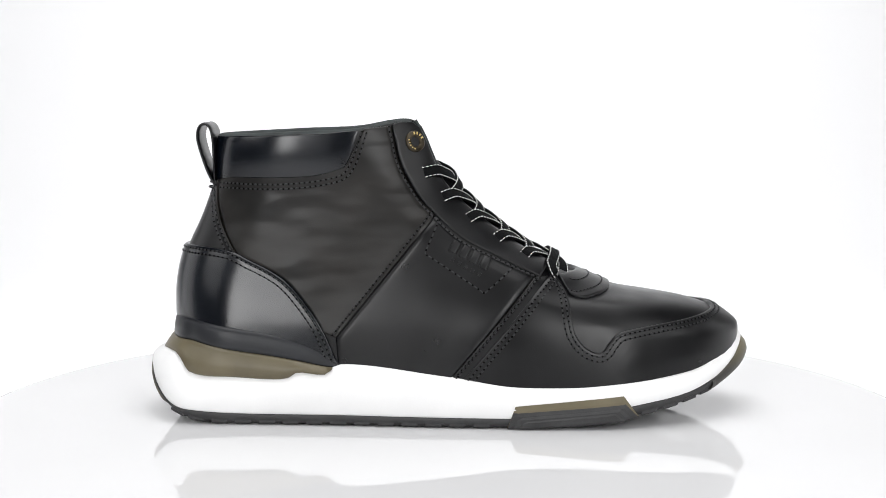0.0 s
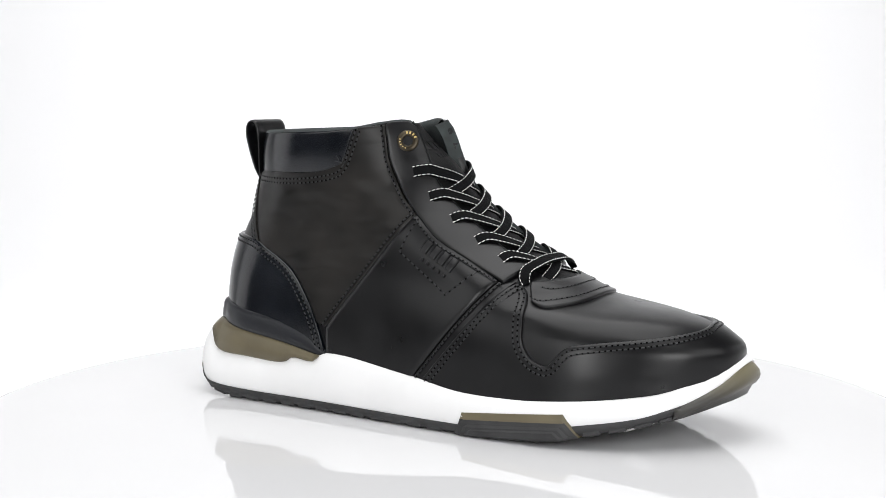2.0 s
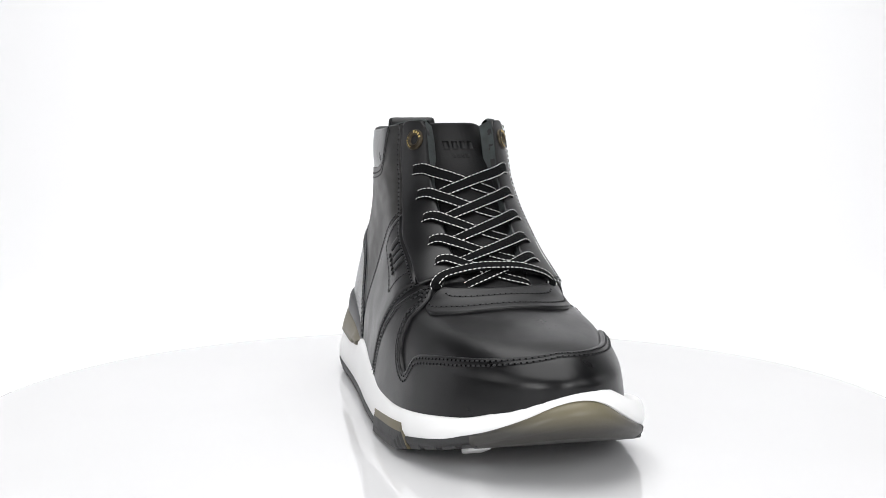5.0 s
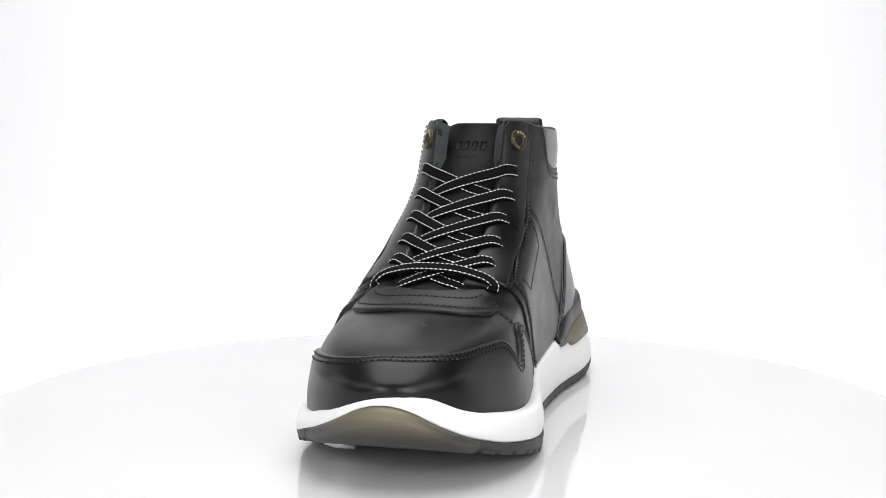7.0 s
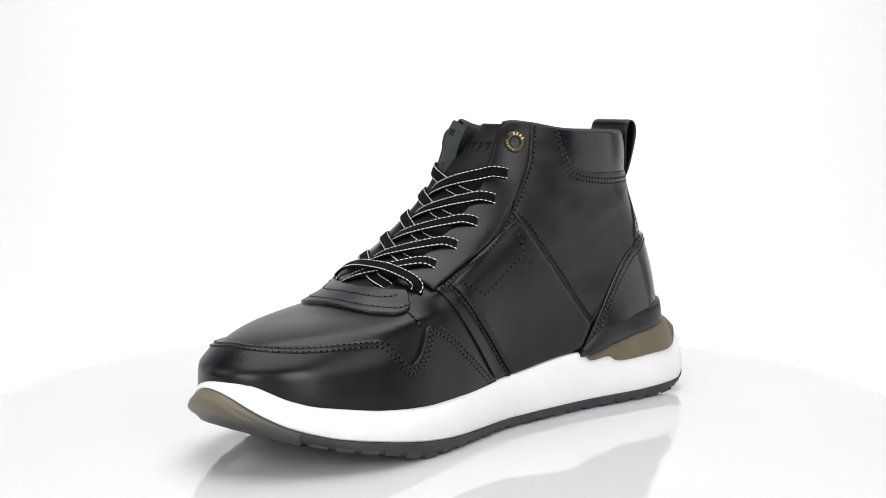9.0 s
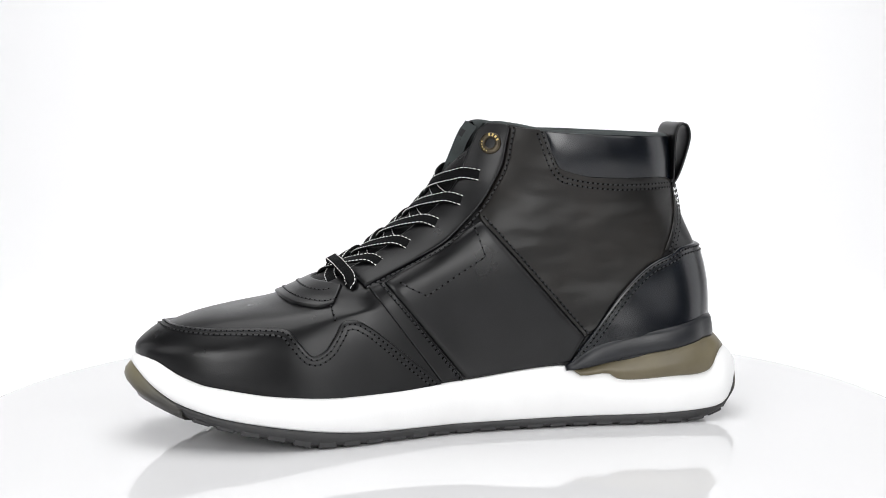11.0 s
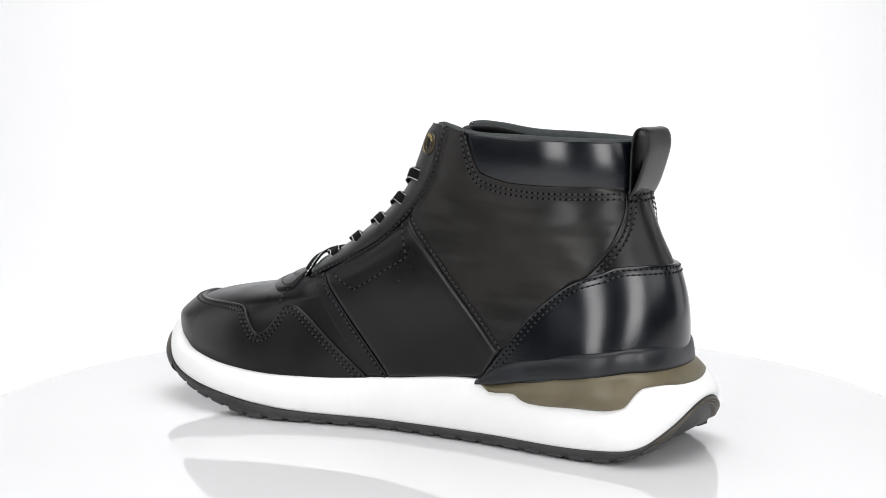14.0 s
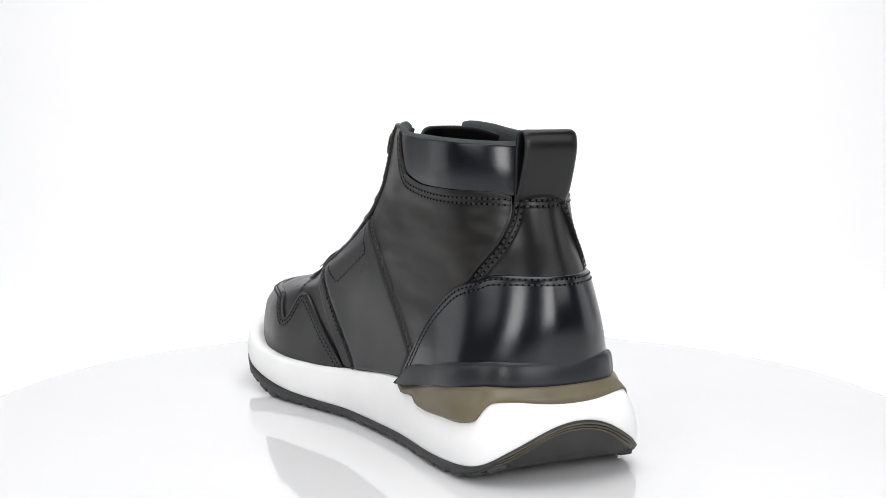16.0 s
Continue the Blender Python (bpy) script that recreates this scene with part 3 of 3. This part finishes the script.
def build_panels(shoe):
    ways = {}
    low = [(-0.0423, 0.1480), (-0.0487, 0.1304), (-0.0572, 0.1256), (-0.0798, 0.1228), (-0.1094, 0.1225)]
    for side in (-1, 1):
        lat = side < 0
        counter = LAT_COUNTER if lat else MED_COUNTER
        ways["counter", side] = chain(counter + [("t", 1.0, 0.0880)], side)
        ways["counter_foot", side] = chain([(-0.0535, 0.0290), (-0.063, 0.030), (-0.075, 0.032), (-0.09, 0.034), (-0.11, 0.039), (-0.125, 0.042), ("t", 1.0, 0.044)], side)
        ways["collar", side] = chain(low + [("t", 1.0, 0.1215)], side)
        ways["collar_head", side] = chain([(-0.0425, 0.1481), (-0.050, 0.1475), (-0.060, 0.1467), (-0.080, 0.1457), (-0.1094, 0.1447), ("t", 1.0, 0.1446)], side)
        # quarter
        stay = [(-0.1150, 0.1222), (-0.1150, 0.1120), (-0.1125, 0.1000), (-0.1045, 0.0850)] if lat else [(-0.1150, 0.1222), (-0.1168, 0.1120), (-0.1150, 0.1000), (-0.1080, 0.0868)]
        left = counter[1:4] + [(-0.0973, 0.0818) if lat else (-0.1030, 0.0822), stay[3], stay[2], stay[0]] + low[::-1][1:4] + [(-0.0395, 0.1490)]
        join = (-0.0535, 0.0440) if lat else (-0.0625, 0.0450)
        crest = (-0.0036, 0.1050) if lat else (-0.0094, 0.1045)
        dl = [tuple(np.array(join) + (np.array(crest) - join) * k / 4) for k in range(5)]
        eo = [(-0.0106, 0.1121), (-0.0165, 0.1210), (-0.0219, 0.1319), (-0.0243, 0.1420), (-0.0252, 0.1460), (-0.0262, 0.1500)]
        panel("quarter", chain(left, side), chain(dl + eo, side), 0.0012, QUARTER, shoe, "smoky brown-black matt leather quarter", across=24)
        for d in (0.0018, 0.0042):
            stitches(chain(low + [stay[0]], side), 0.0012, shoe, shift=-d * side)
        # saddle panel and the strap before it
        foot = (-0.0523, 0.0290) if lat else (-0.0545, 0.0330)
        ridge = [((0.0030, 0.0230), (0.0460, 0.0740)), ((0.0090, 0.0220), (0.0535, 0.0738))] if lat else [((0.0000, 0.0270), (0.0395, 0.0752)), ((0.0125, 0.0262), (0.0490, 0.0755))]
        a = chain([foot, join, tuple(np.array(join) * 0.5 + np.array(crest) * 0.5), crest], side, 12, False)
        line = lambda q, k: tuple(np.array(q[0]) + (np.array(q[1]) - q[0]) * k)
        b = chain([line(ridge[0], k) for k in (0, 0.25, 0.62, 1)], side, 12, False)
        panel("saddle", a, b, 0.0019, BLACK, shoe, "smooth black leather saddle panel", across=24)
        stitches(chain([join, crest], side, 24, False), 0.0019, shoe, shift=-0.0022 * side)
        c = chain([line(ridge[1], k) for k in (0, 0.25, 0.62, 1)], side, 12, False)
        panel("strap", b * 0.94 + c * 0.06, c, 0.0012, BLACK, shoe, "narrow black leather strap beside the saddle")
        stitches(b, 0.0019, shoe, shift=0.0020 * side)
        stitches(b * 0.75 + c * 0.25, 0.0012, shoe)
        # stitched badge outline
        badge = [(-0.0021, 0.1020), (-0.0087, 0.0864), (0.0212, 0.0667), (0.0348, 0.0779)] if lat else [(-0.0053, 0.1031), (-0.0102, 0.0871), (0.0197, 0.0690), (0.0322, 0.0750)]
        stitches(chain(badge, side, 10, False), 0.0019, shoe, pitch=0.0034)
        # eyestay
        outer = [(-0.0165, 0.1512), (-0.0256, 0.1506), (-0.0243, 0.1420), (-0.0219, 0.1319), (-0.0165, 0.1210), (-0.0106, 0.1121), (-0.0010, 0.1020), (0.0106, 0.0922), (0.0290, 0.0825), (0.0490, 0.0730)]
        zs = [0.1478, 0.1445, 0.1410, 0.1330, 0.1230, 0.1150, 0.1060, 0.0970, 0.0880, 0.0790]
        inner = [("t", float(throat(np.array(z), np.array(float(side)))), z) for z in zs]
        a = chain(outer, side)
        panel("eyestay", a, chain(inner, side), 0.0026, BLACK, shoe, "black leather eyestay")
        stitches(a[10:], 0.0026, shoe, shift=0.0022 * side)
        ways["stay", side] = chain(stay, side)
        if not lat:  # short seam down the side of the vamp
            stitches(chain([(0.0660, 0.0715), (0.0660, 0.0660), (0.0650, 0.0590)], side, 6), 0.0004, shoe)
        # mudguard edges
        if lat:
            up = [(0.0090, 0.0222), (0.0330, 0.0505), (0.0520, 0.0720), (0.0590, 0.0705), (0.0630, 0.0640), (0.0645, 0.0560), (0.0664, 0.0470), (0.0720, 0.0400), (0.0794, 0.0378), (0.0840, 0.0430), (0.0892, 0.0472), (0.1040, 0.0496), (0.1250, 0.0515), ("t", 0.0, 0.0552)]
        else:
            up = [(0.0143, 0.0272), (0.0330, 0.0428), (0.0440, 0.0520), (0.0490, 0.0556), (0.0550, 0.0585), (0.0617, 0.0577), (0.0655, 0.0520), (0.0705, 0.0455), (0.0770, 0.0433), (0.0835, 0.0502), (0.0890, 0.0552), (0.1040, 0.0556), (0.1250, 0.0548), ("t", 0.0, 0.0552)]
        xs = [0.0084, 0.030, 0.045, 0.053, 0.058, 0.062, 0.066, 0.073, 0.0794, 0.084, 0.0892, 0.104, 0.125]
        down = [(x, float(FEATHER(np.array(x))) - 0.0042) for x in xs] + [("t", 0.0, 0.0385)]
        ways["guard", side] = chain(up, side, 9)
        ways["guard_foot", side] = chain(down, side, 9)
    heel = lambda key: round_heel(ways[key, -1], ways[key, 1])
    toe = lambda key: round_toe(ways[key, -1], ways[key, 1])
    # padded collar, strip down the heel, heel counter, mudguard
    panel("collar", heel("collar"), heel("collar_head"), 0.0004, GLOSS, shoe, "padded polished navy leather collar", puff=0.0010)
    left, right = ways["stay", -1], ways["stay", 1].copy()
    right[:, 0] = -2 + right[:, 0]
    panel("backstay", left, right, 0.0018, QUARTER, shoe, "smoky black leather strip down the heel")
    for way, s in ((left, -1), (right, 1)):
        for d in (0.0016, 0.0040):
            stitches(way, 0.0018, shoe, shift=s * d)
    panel("heel_counter", heel("counter"), heel("counter_foot"), 0.0022, GLOSS, shoe, "polished navy leather heel counter", across=20)
    panel("mudguard", toe("guard"), toe("guard_foot"), 0.0018, BLACK, shoe, "black leather mudguard round the toe", across=18)
    for d in (0.0020, 0.0044):
        stitches(heel("counter"), 0.0022, shoe, shift=d)
        stitches(toe("guard"), 0.0018, shoe, shift=-d)


def strip(path, wide, thick, cap=True):
    """A ribbon with rounded edges along a way: path rows of place, normal; wide and thick in metres."""
    p = np.array([q[0] for q in path])
    n = np.array([q[1] for q in path])
    d = np.gradient(p, axis=0)
    d /= np.maximum(np.linalg.norm(d, axis=1, keepdims=True), 1e-9)
    w = np.cross(d, n)
    w /= np.maximum(np.linalg.norm(w, axis=1, keepdims=True), 1e-9)
    n = np.cross(w, d)
    ring = [(-1, 0), (-0.93, 0.7), (-0.75, 1), (-0.3, 0.9), (0, 1.0), (0.3, 0.9), (0.75, 1), (0.93, 0.7), (1, 0), (0.93, -0.7), (0.7, -1), (-0.7, -1), (-0.93, -0.7)]
    v = np.stack([p + w * a * wide / 2 + n * b * thick / 2 for a, b in ring], 1)
    k = len(ring)
    faces = grid_faces(len(p), k, True)
    faces += [tuple(range(k))[::-1], tuple(range((len(p) - 1) * k, len(p) * k))]
    return v, faces, p, n, w


def at_front(y, z, off):
    """A place on the front of the upper at a given y and height."""
    y, z = spread(y, z)
    side = np.where(y < 0, -1.0, 1.0)
    q = surface(front_t(np.abs(y), z, side), z, side)
    return lift(q, off), normals(q)


HOLES = [(0.0225, 0.1262), (0.0230, 0.1132), (0.0234, 0.1020), (0.0238, 0.0917), (0.0243, 0.0829), (0.0280, 0.0742)]


def lace(shoe, stops):
    """One stretch of lace: stops are y, z and the height over the upper."""
    a = resample(np.array(stops), 7)
    p, n = at_front(a[:, 0], a[:, 1], a[:, 2])
    n = n * np.array((1, 0.85, 1))
    n /= np.linalg.norm(n, axis=1, keepdims=True)
    v, faces, p, n, w = strip(list(zip(p, n)), 0.0063, 0.0015)
    band = link("lace", put(v), faces, LACE, shoe, "flat black woven lace with white edge stitching")
    for s in (-1, 1):
        verts, f = bar_rows(p + w * s * 0.0025 + n * 0.00075, n, 0.0017, 0.0005, 0.0003, 0.0023)
        tagged(link("lace_stitching", put(verts), f, WHITE_THREAD, band, "fine white dashed stitching"), kind="stuff")


def build_laces(shoe):
    for i in range(5):
        (y0, z0), (y1, z1) = HOLES[i], HOLES[i + 1]
        d = z0 - z1
        for s, over in ((1, 0.0014), (-1, 0.0)):
            lace(shoe, [(s * (y0 + 0.0016), z0 - 0.0006, -0.0022), (s * (y0 + 0.0004), z0 - 0.0002, 0.0022), (s * (y0 - 0.0040), z0 + 0.0004, 0.0036), (s * 0.0145, z0 - 0.1 * d, 0.0031 + over * 0.4),
                        (s * 0.005, z0 - 0.34 * d, 0.0013 + over), (-s * 0.005, z0 - 0.62 * d, 0.0005 + over), (-s * 0.0140, z0 - 0.84 * d, 0.0000), (-s * 0.0185, z0 - 0.95 * d, -0.0020)])
    y, z = HOLES[5]
    lace(shoe, [(-y - 0.001, z - 0.0012, 0.0002), (-y, z, 0.0027), (-0.0225, z + 0.0028, 0.0038), (-0.010, z + 0.0050, 0.0048), (0.002, z + 0.0054, 0.0048), (0.012, z + 0.0046, 0.0048), (0.0225, z + 0.0024, 0.0038), (y, z, 0.0027), (y + 0.001, z - 0.0012, 0.0002)])


def build_tongue(shoe):
    z = np.linspace(0.0700, 0.1495, 60)
    y = np.linspace(-0.021, 0.021, 25)
    Z, Y = np.meshgrid(z, y, indexing="ij")
    p, n = at_front(Y, Z, 0.0)
    p = p - np.stack([-0.0008 + 0.0170 * smooth_step(0.120, 0.150, Z) + 0.25 * Y * Y / 0.021, 0 * Z, 0 * Z], -1)
    p[..., 2] -= 0.004 * (Y / 0.021) ** 4 * smooth_step(0.13, 0.15, Z)
    back = p - np.array((0.0035, 0, 0.0))
    rows, cols = Z.shape
    lip = [(p[-1] * (1 - s) + back[-1] * s + np.array((0, 0, h))) for s, h in ((0.15, 0.0008), (0.5, 0.0013), (0.85, 0.0008))]
    g = np.concatenate([p, np.array(lip), back[::-1]])
    link("tongue", put(g), [f for f in grid_faces(len(g), cols)], TONGUE, shoe, "black leather tongue between the eyestays")
    # flat badge on the tongue, its lettering as plain bars
    for zc, w, h in ((0.1400, 0.0030, 0.0040), (0.1345, 0.0017, 0.0016)):
        for k in range(4):
            yc = (k - 1.5) * w * 1.45
            rows_in = [int(np.argmin(abs(z - v))) for v in np.linspace(zc - h / 2, zc + h / 2, 4)]
            q = np.array([[[np.interp(v, y, p[r, :, i]) for i in range(3)] for v in np.linspace(yc - w / 2, yc + w / 2, 3)] for r in rows_in])
            m = q.shape[0] * 3
            both = np.concatenate([(q + np.array((0.0002, 0, 0.0001))).reshape(-1, 3), (q - np.array((0.0005, 0, 0))).reshape(-1, 3)])
            ring = [0, 1, 2, 5, 8, 11, 10, 9, 6, 3]
            faces = grid_faces(4, 3) + [(ring[i], ring[(i + 1) % 10], m + ring[(i + 1) % 10], m + ring[i]) for i in range(10)]
            link("embossed_bar", put(both), faces, TONGUE, shoe)
    # vamp piece under the laces
    lat = lambda x, zz: (-float(t_of(np.array(x), np.array(zz))), zz)
    med = lambda x, zz: (float(t_of(np.array(x), np.array(zz))), zz)
    a = resample(np.array([lat(0.0640, 0.0655), lat(0.0715, 0.0632), lat(0.0800, 0.0640), (0, 0.0668), med(0.0800, 0.0645), med(0.0715, 0.0640), med(0.0640, 0.0660)]), 8)
    b = resample(np.array([lat(0.0590, 0.0735), lat(0.0630, 0.0736), lat(0.0655, 0.0737), (0, 0.0738), med(0.0655, 0.0737), med(0.0630, 0.0736), med(0.0590, 0.0735)]), 8)
    panel("tongue_base", a, b, 0.0016, BLACK, shoe, "rounded black leather piece at the foot of the tongue")
    stitches(a * 0.8 + b * 0.2, 0.0016, shoe)
    c = resample(np.array([lat(0.0650, 0.0708), lat(0.0705, 0.0700), (0, 0.0712), med(0.0705, 0.0702), med(0.0650, 0.0710)]), 8)
    stitches(c, 0.0016, shoe)


def ring_at(name, place, normal, profile, mat, parent, label="", n=40):
    turn = Vector(normal).to_track_quat("Z", "Y").to_matrix()
    verts = []
    for r, h in profile:
        for a in np.linspace(0, 2 * math.pi, n, endpoint=False):
            v = turn @ Vector((r * math.cos(a), r * math.sin(a), h))
            verts.append(np.array(place) + np.array(v))
    return link(name, put(verts), [f[::-1] for f in grid_faces(len(profile), n, True)] , mat, parent, label), turn


def build_eyelets(shoe):
    for side in (-1, 1):
        q, nn = at_front(np.array([0.0226 if side > 0 else -0.0214]), np.array([0.1416]), 0.0026)
        q, nn = q[0], nn[0]
        eye, turn = ring_at("eyelet", q, nn, [(0.0056, -0.0006), (0.0055, 0.0005), (0.0050, 0.0009), (0.0034, 0.0011), (0.0027, 0.0008), (0.0024, -0.0006)], BRASS, shoe, "aged brass eyelet ring with gilt marks")
        ring_at("eyelet_hole", q, nn, [(0.0026, 0.0000), (0.0012, -0.0003), (0.0001, -0.0004)], EDGE, eye)
        for k in range(9):
            ang = radians((25 + 24 * k) if k < 4 else (170 + 20 * (k - 4)))
            size = 0.0011 if k < 4 else 0.0006
            c = np.array(q) + np.array(turn @ Vector((0.0042 * math.cos(ang), 0.0042 * math.sin(ang), 0.0011)))
            bm = bmesh.new()
            bmesh.ops.create_cube(bm, size=1)
            bmesh.ops.scale(bm, vec=(size * 1.2, size * 0.75, 0.0003), verts=bm.verts)
            bmesh.ops.rotate(bm, matrix=turn @ Matrix.Rotation(ang, 3, "Z"), verts=bm.verts)
            bmesh.ops.translate(bm, vec=c + np.array((0, CY, 0)), verts=bm.verts)
            part("gilt_mark", bm, GILT, eye)


def build_loop(shoe):
    way = resample(np.array([(-0.1172, 0.1188), (-0.1206, 0.1240), (-0.1240, 0.1330), (-0.1266, 0.1430), (-0.1258, 0.1490), (-0.1228, 0.1508), (-0.1200, 0.1485), (-0.1187, 0.1420), (-0.1183, 0.1310), (-0.1180, 0.1180)]), 6)
    d = np.gradient(way, axis=0)
    d /= np.linalg.norm(d, axis=1, keepdims=True)
    v, faces, _, _, _ = strip([((x, 0, z), (-b, 0, a)) for (x, z), (a, b) in zip(way, d)], 0.0270, 0.0017)
    link("pull_loop", put(v), faces, BLACK, shoe, "folded black leather pull loop at the heel")
    for z in (0.1175, 0.1202):
        stitches(np.array([(-1 + d, z) for d in np.linspace(0.11, -0.11, 9)]), 0.0014, shoe)


def build_loose_threads(shoe):
    """Short frayed thread ends at the lower front corner of the collar."""
    for dx, dz, k in ((0.0022, 0.0030, 0), (0.0035, 0.0012, 1), (0.0006, 0.0036, 2)):
        x0, z0 = -0.0488 + 0.0012 * k, 0.1312 - 0.0010 * k
        a = chain([(x0, z0), (x0 - dx * 0.5, z0 + dz * 0.6), (x0 - dx, z0 + dz)], -1, 3)
        p = on_upper(a)
        v, faces, _, _, _ = strip(list(zip(lift(p, 0.0024), normals(p))), 0.0004, 0.0003)
        link("loose_thread", put(v), faces, THREAD, shoe, "frayed dark thread end")


def build_marks(shoe):
    """The embossed badge, its lettering as plain raised bars."""
    go = np.array((0.0225, -0.0120)) / math.hypot(0.0225, 0.0120)
    up = np.array((-go[1], go[0]))
    def mark(c, w, h):
        quad = lambda e: chain([tuple(c - go * w / 2 + up * e * h / 2), tuple(c + up * e * h / 2), tuple(c + go * w / 2 + up * e * h / 2)], -1, 2, False)
        panel("embossed_bar", quad(-1), quad(1), 0.0008, BLACK, shoe, across=3, base=0.0019, under=-0.0018)
    for k in range(4):
        mark(np.array((0.0060, 0.0890)) + go * k * 0.0058, 0.0042, 0.0056)
    for k in range(5):
        mark(np.array((0.0052, 0.0833)) + go * (k * 0.0038), 0.0017, 0.0017)


def build_tread(shoe):
    t, side = rim(720)
    x, y = sole_outline(t, side, 0)
    gone = np.concatenate([[0], np.cumsum(np.hypot(np.diff(x), np.diff(y)))])
    bm = bmesh.new()
    bmesh.ops.create_cube(bm, size=1)
    bmesh.ops.scale(bm, vec=(0.0092, 0.0062, 0.0042), verts=bm.verts)
    bmesh.ops.bevel(bm, geom=bm.edges[:], offset=0.0007, segments=1, affect="EDGES")
    data = bpy.data.meshes.new("lug")
    bm.to_mesh(data)
    bm.free()
    data.materials.append(RUBBER)
    count = 62
    for k in range(count):
        g = (k + 0.5) * gone[-1] / count
        px, py = np.interp(g, gone, x), np.interp(g, gone, y)
        qx, qy = np.interp(g + 0.002, gone, x), np.interp(g + 0.002, gone, y)
        d = np.array((qx - px, qy - py))
        d /= np.linalg.norm(d)
        inn = np.array((d[1], -d[0]))
        if px < -0.143 or px > 0.139 or (py < 0 and 0.028 < px < 0.100):
            continue
        depth = 0.0030 + 0.003 * float(smooth_step(0.10, 0.16, abs(px)))
        px, py = px + inn[0] * depth, py + inn[1] * depth
        ob = new("lug", data)
        ob.parent = shoe
        slope = float(GROUND(np.array(px + 0.003)) - GROUND(np.array(px - 0.003))) / 0.006
        along = Vector((d[0], d[1], slope * d[0])).normalized()
        acr = Vector((inn[0], inn[1], slope * inn[0])).normalized()
        up = along.cross(acr)
        if up.z < 0:
            up = -up
        m = Matrix((along, acr, up)).transposed().to_4x4()
        m.translation = Vector((px, py + CY, float(GROUND(np.array(px))) + 0.0024))
        ob.matrix_basis = m
    # white insert under the ball of the foot
    ins = bmesh.new()
    bmesh.ops.create_cube(ins, size=1)
    bmesh.ops.scale(ins, vec=(0.016, 0.010, 0.003), verts=ins.verts)
    bmesh.ops.bevel(ins, geom=ins.edges[:], offset=0.0006, segments=1, affect="EDGES")
    bmesh.ops.rotate(ins, matrix=Matrix.Rotation(radians(-20), 3, "Y"), verts=ins.verts)
    bmesh.ops.translate(ins, vec=(0.118, -0.026 + CY, 0.0098), verts=ins.verts)
    part("tread_insert", ins, WHITE, shoe, "small white rubber tread insert")


def wall_patch(name, corners, off, mat, parent, label="", n=24, m=5):
    """A slab on the lateral wall of the sole: corners x, z at foot and head of both ends."""
    (x0, z0), (x1, z1), (x2, z2), (x3, z3) = corners  # foot rear, head rear, head front, foot front
    u, v = np.meshgrid(np.linspace(0, 1, n), np.linspace(0, 1, m), indexing="ij")
    x = (x0 + (x3 - x0) * u) * (1 - v) + (x1 + (x2 - x1) * u) * v
    z = (z0 + (z3 - z0) * u + 0.0 * u) * (1 - v) + (z1 + (z2 - z1) * u) * v
    z = np.maximum(z, GROUND(x) + 0.0003)
    rim_t = np.arccos(np.clip((x - (TOE_X + HEEL_X) / 2) / ((TOE_X - HEEL_X) / 2), -1, 1)) / np.pi
    y = sole_outline(rim_t, -1.0, 0)[1]
    ri = np.minimum(np.minimum(np.arange(n), np.arange(n)[::-1])[:, None] * 2, np.minimum(np.arange(m), np.arange(m)[::-1])[None, :])
    outer = np.stack([x, y - off * np.where(ri == 0, 0.7, 1.0), z], -1).reshape(-1, 3)
    inner = np.stack([x, y + 0.004, z], -1).reshape(-1, 3)
    k = n * m
    faces = grid_faces(n, m) + [tuple(k + i for i in f)[::-1] for f in grid_faces(n, m)]
    loop = [j for j in range(m)] + [i * m + m - 1 for i in range(1, n)] + [(n - 1) * m + j for j in range(m - 2, -1, -1)] + [i * m for i in range(n - 2, 0, -1)]
    faces += [(loop[(i + 1) % len(loop)], loop[i], k + loop[i], k + loop[(i + 1) % len(loop)]) for i in range(len(loop))]
    ob = link(name, put(np.concatenate([outer, inner])), faces, mat, parent, label)
    ob.data.shade_flat()
    return ob


def build_pod(shoe):
    pod = wall_patch("side_pod", [(0.0325, 0.0003), (0.0365, 0.0118), (0.0905, 0.0168), (0.0985, 0.0060)], 0.0011, OLIVE, shoe, "stepped olive and dark rubber side pod")
    for k in range(3):
        d = k * 0.0026
        wall_patch("pod_step", [(0.0325 + d, 0.0003), (0.0355 + d, 0.0085 - d * 0.75), (0.0915 - d, 0.0128 - d * 0.75), (0.0983 - d, 0.0056 - 0.3 * d)], 0.0015 + 0.0005 * k, RUBBER, pod, "dark grey rubber step")


def build_shoe():
    shoe = new("high_top_sneaker")
    tagged(shoe, "black and navy leather high-top sneaker with white midsole, laced", "shoe")
    build_sole(shoe)
    build_upper(shoe)
    build_panels(shoe)
    build_tongue(shoe)
    build_laces(shoe)
    build_eyelets(shoe)
    build_loop(shoe)
    build_loose_threads(shoe)
    build_marks(shoe)
    build_pod(shoe)
    build_tread(shoe)
    return shoe


studio()
TABLE = turntable()
SHOE = build_shoe()


def motions():
    for thing in (TABLE, SHOE):
        walk(thing, [(k * 0.5, pose(0, 0, 0, 0, 0, SPIN * k * 0.5)) for k in range(33)])


motions()
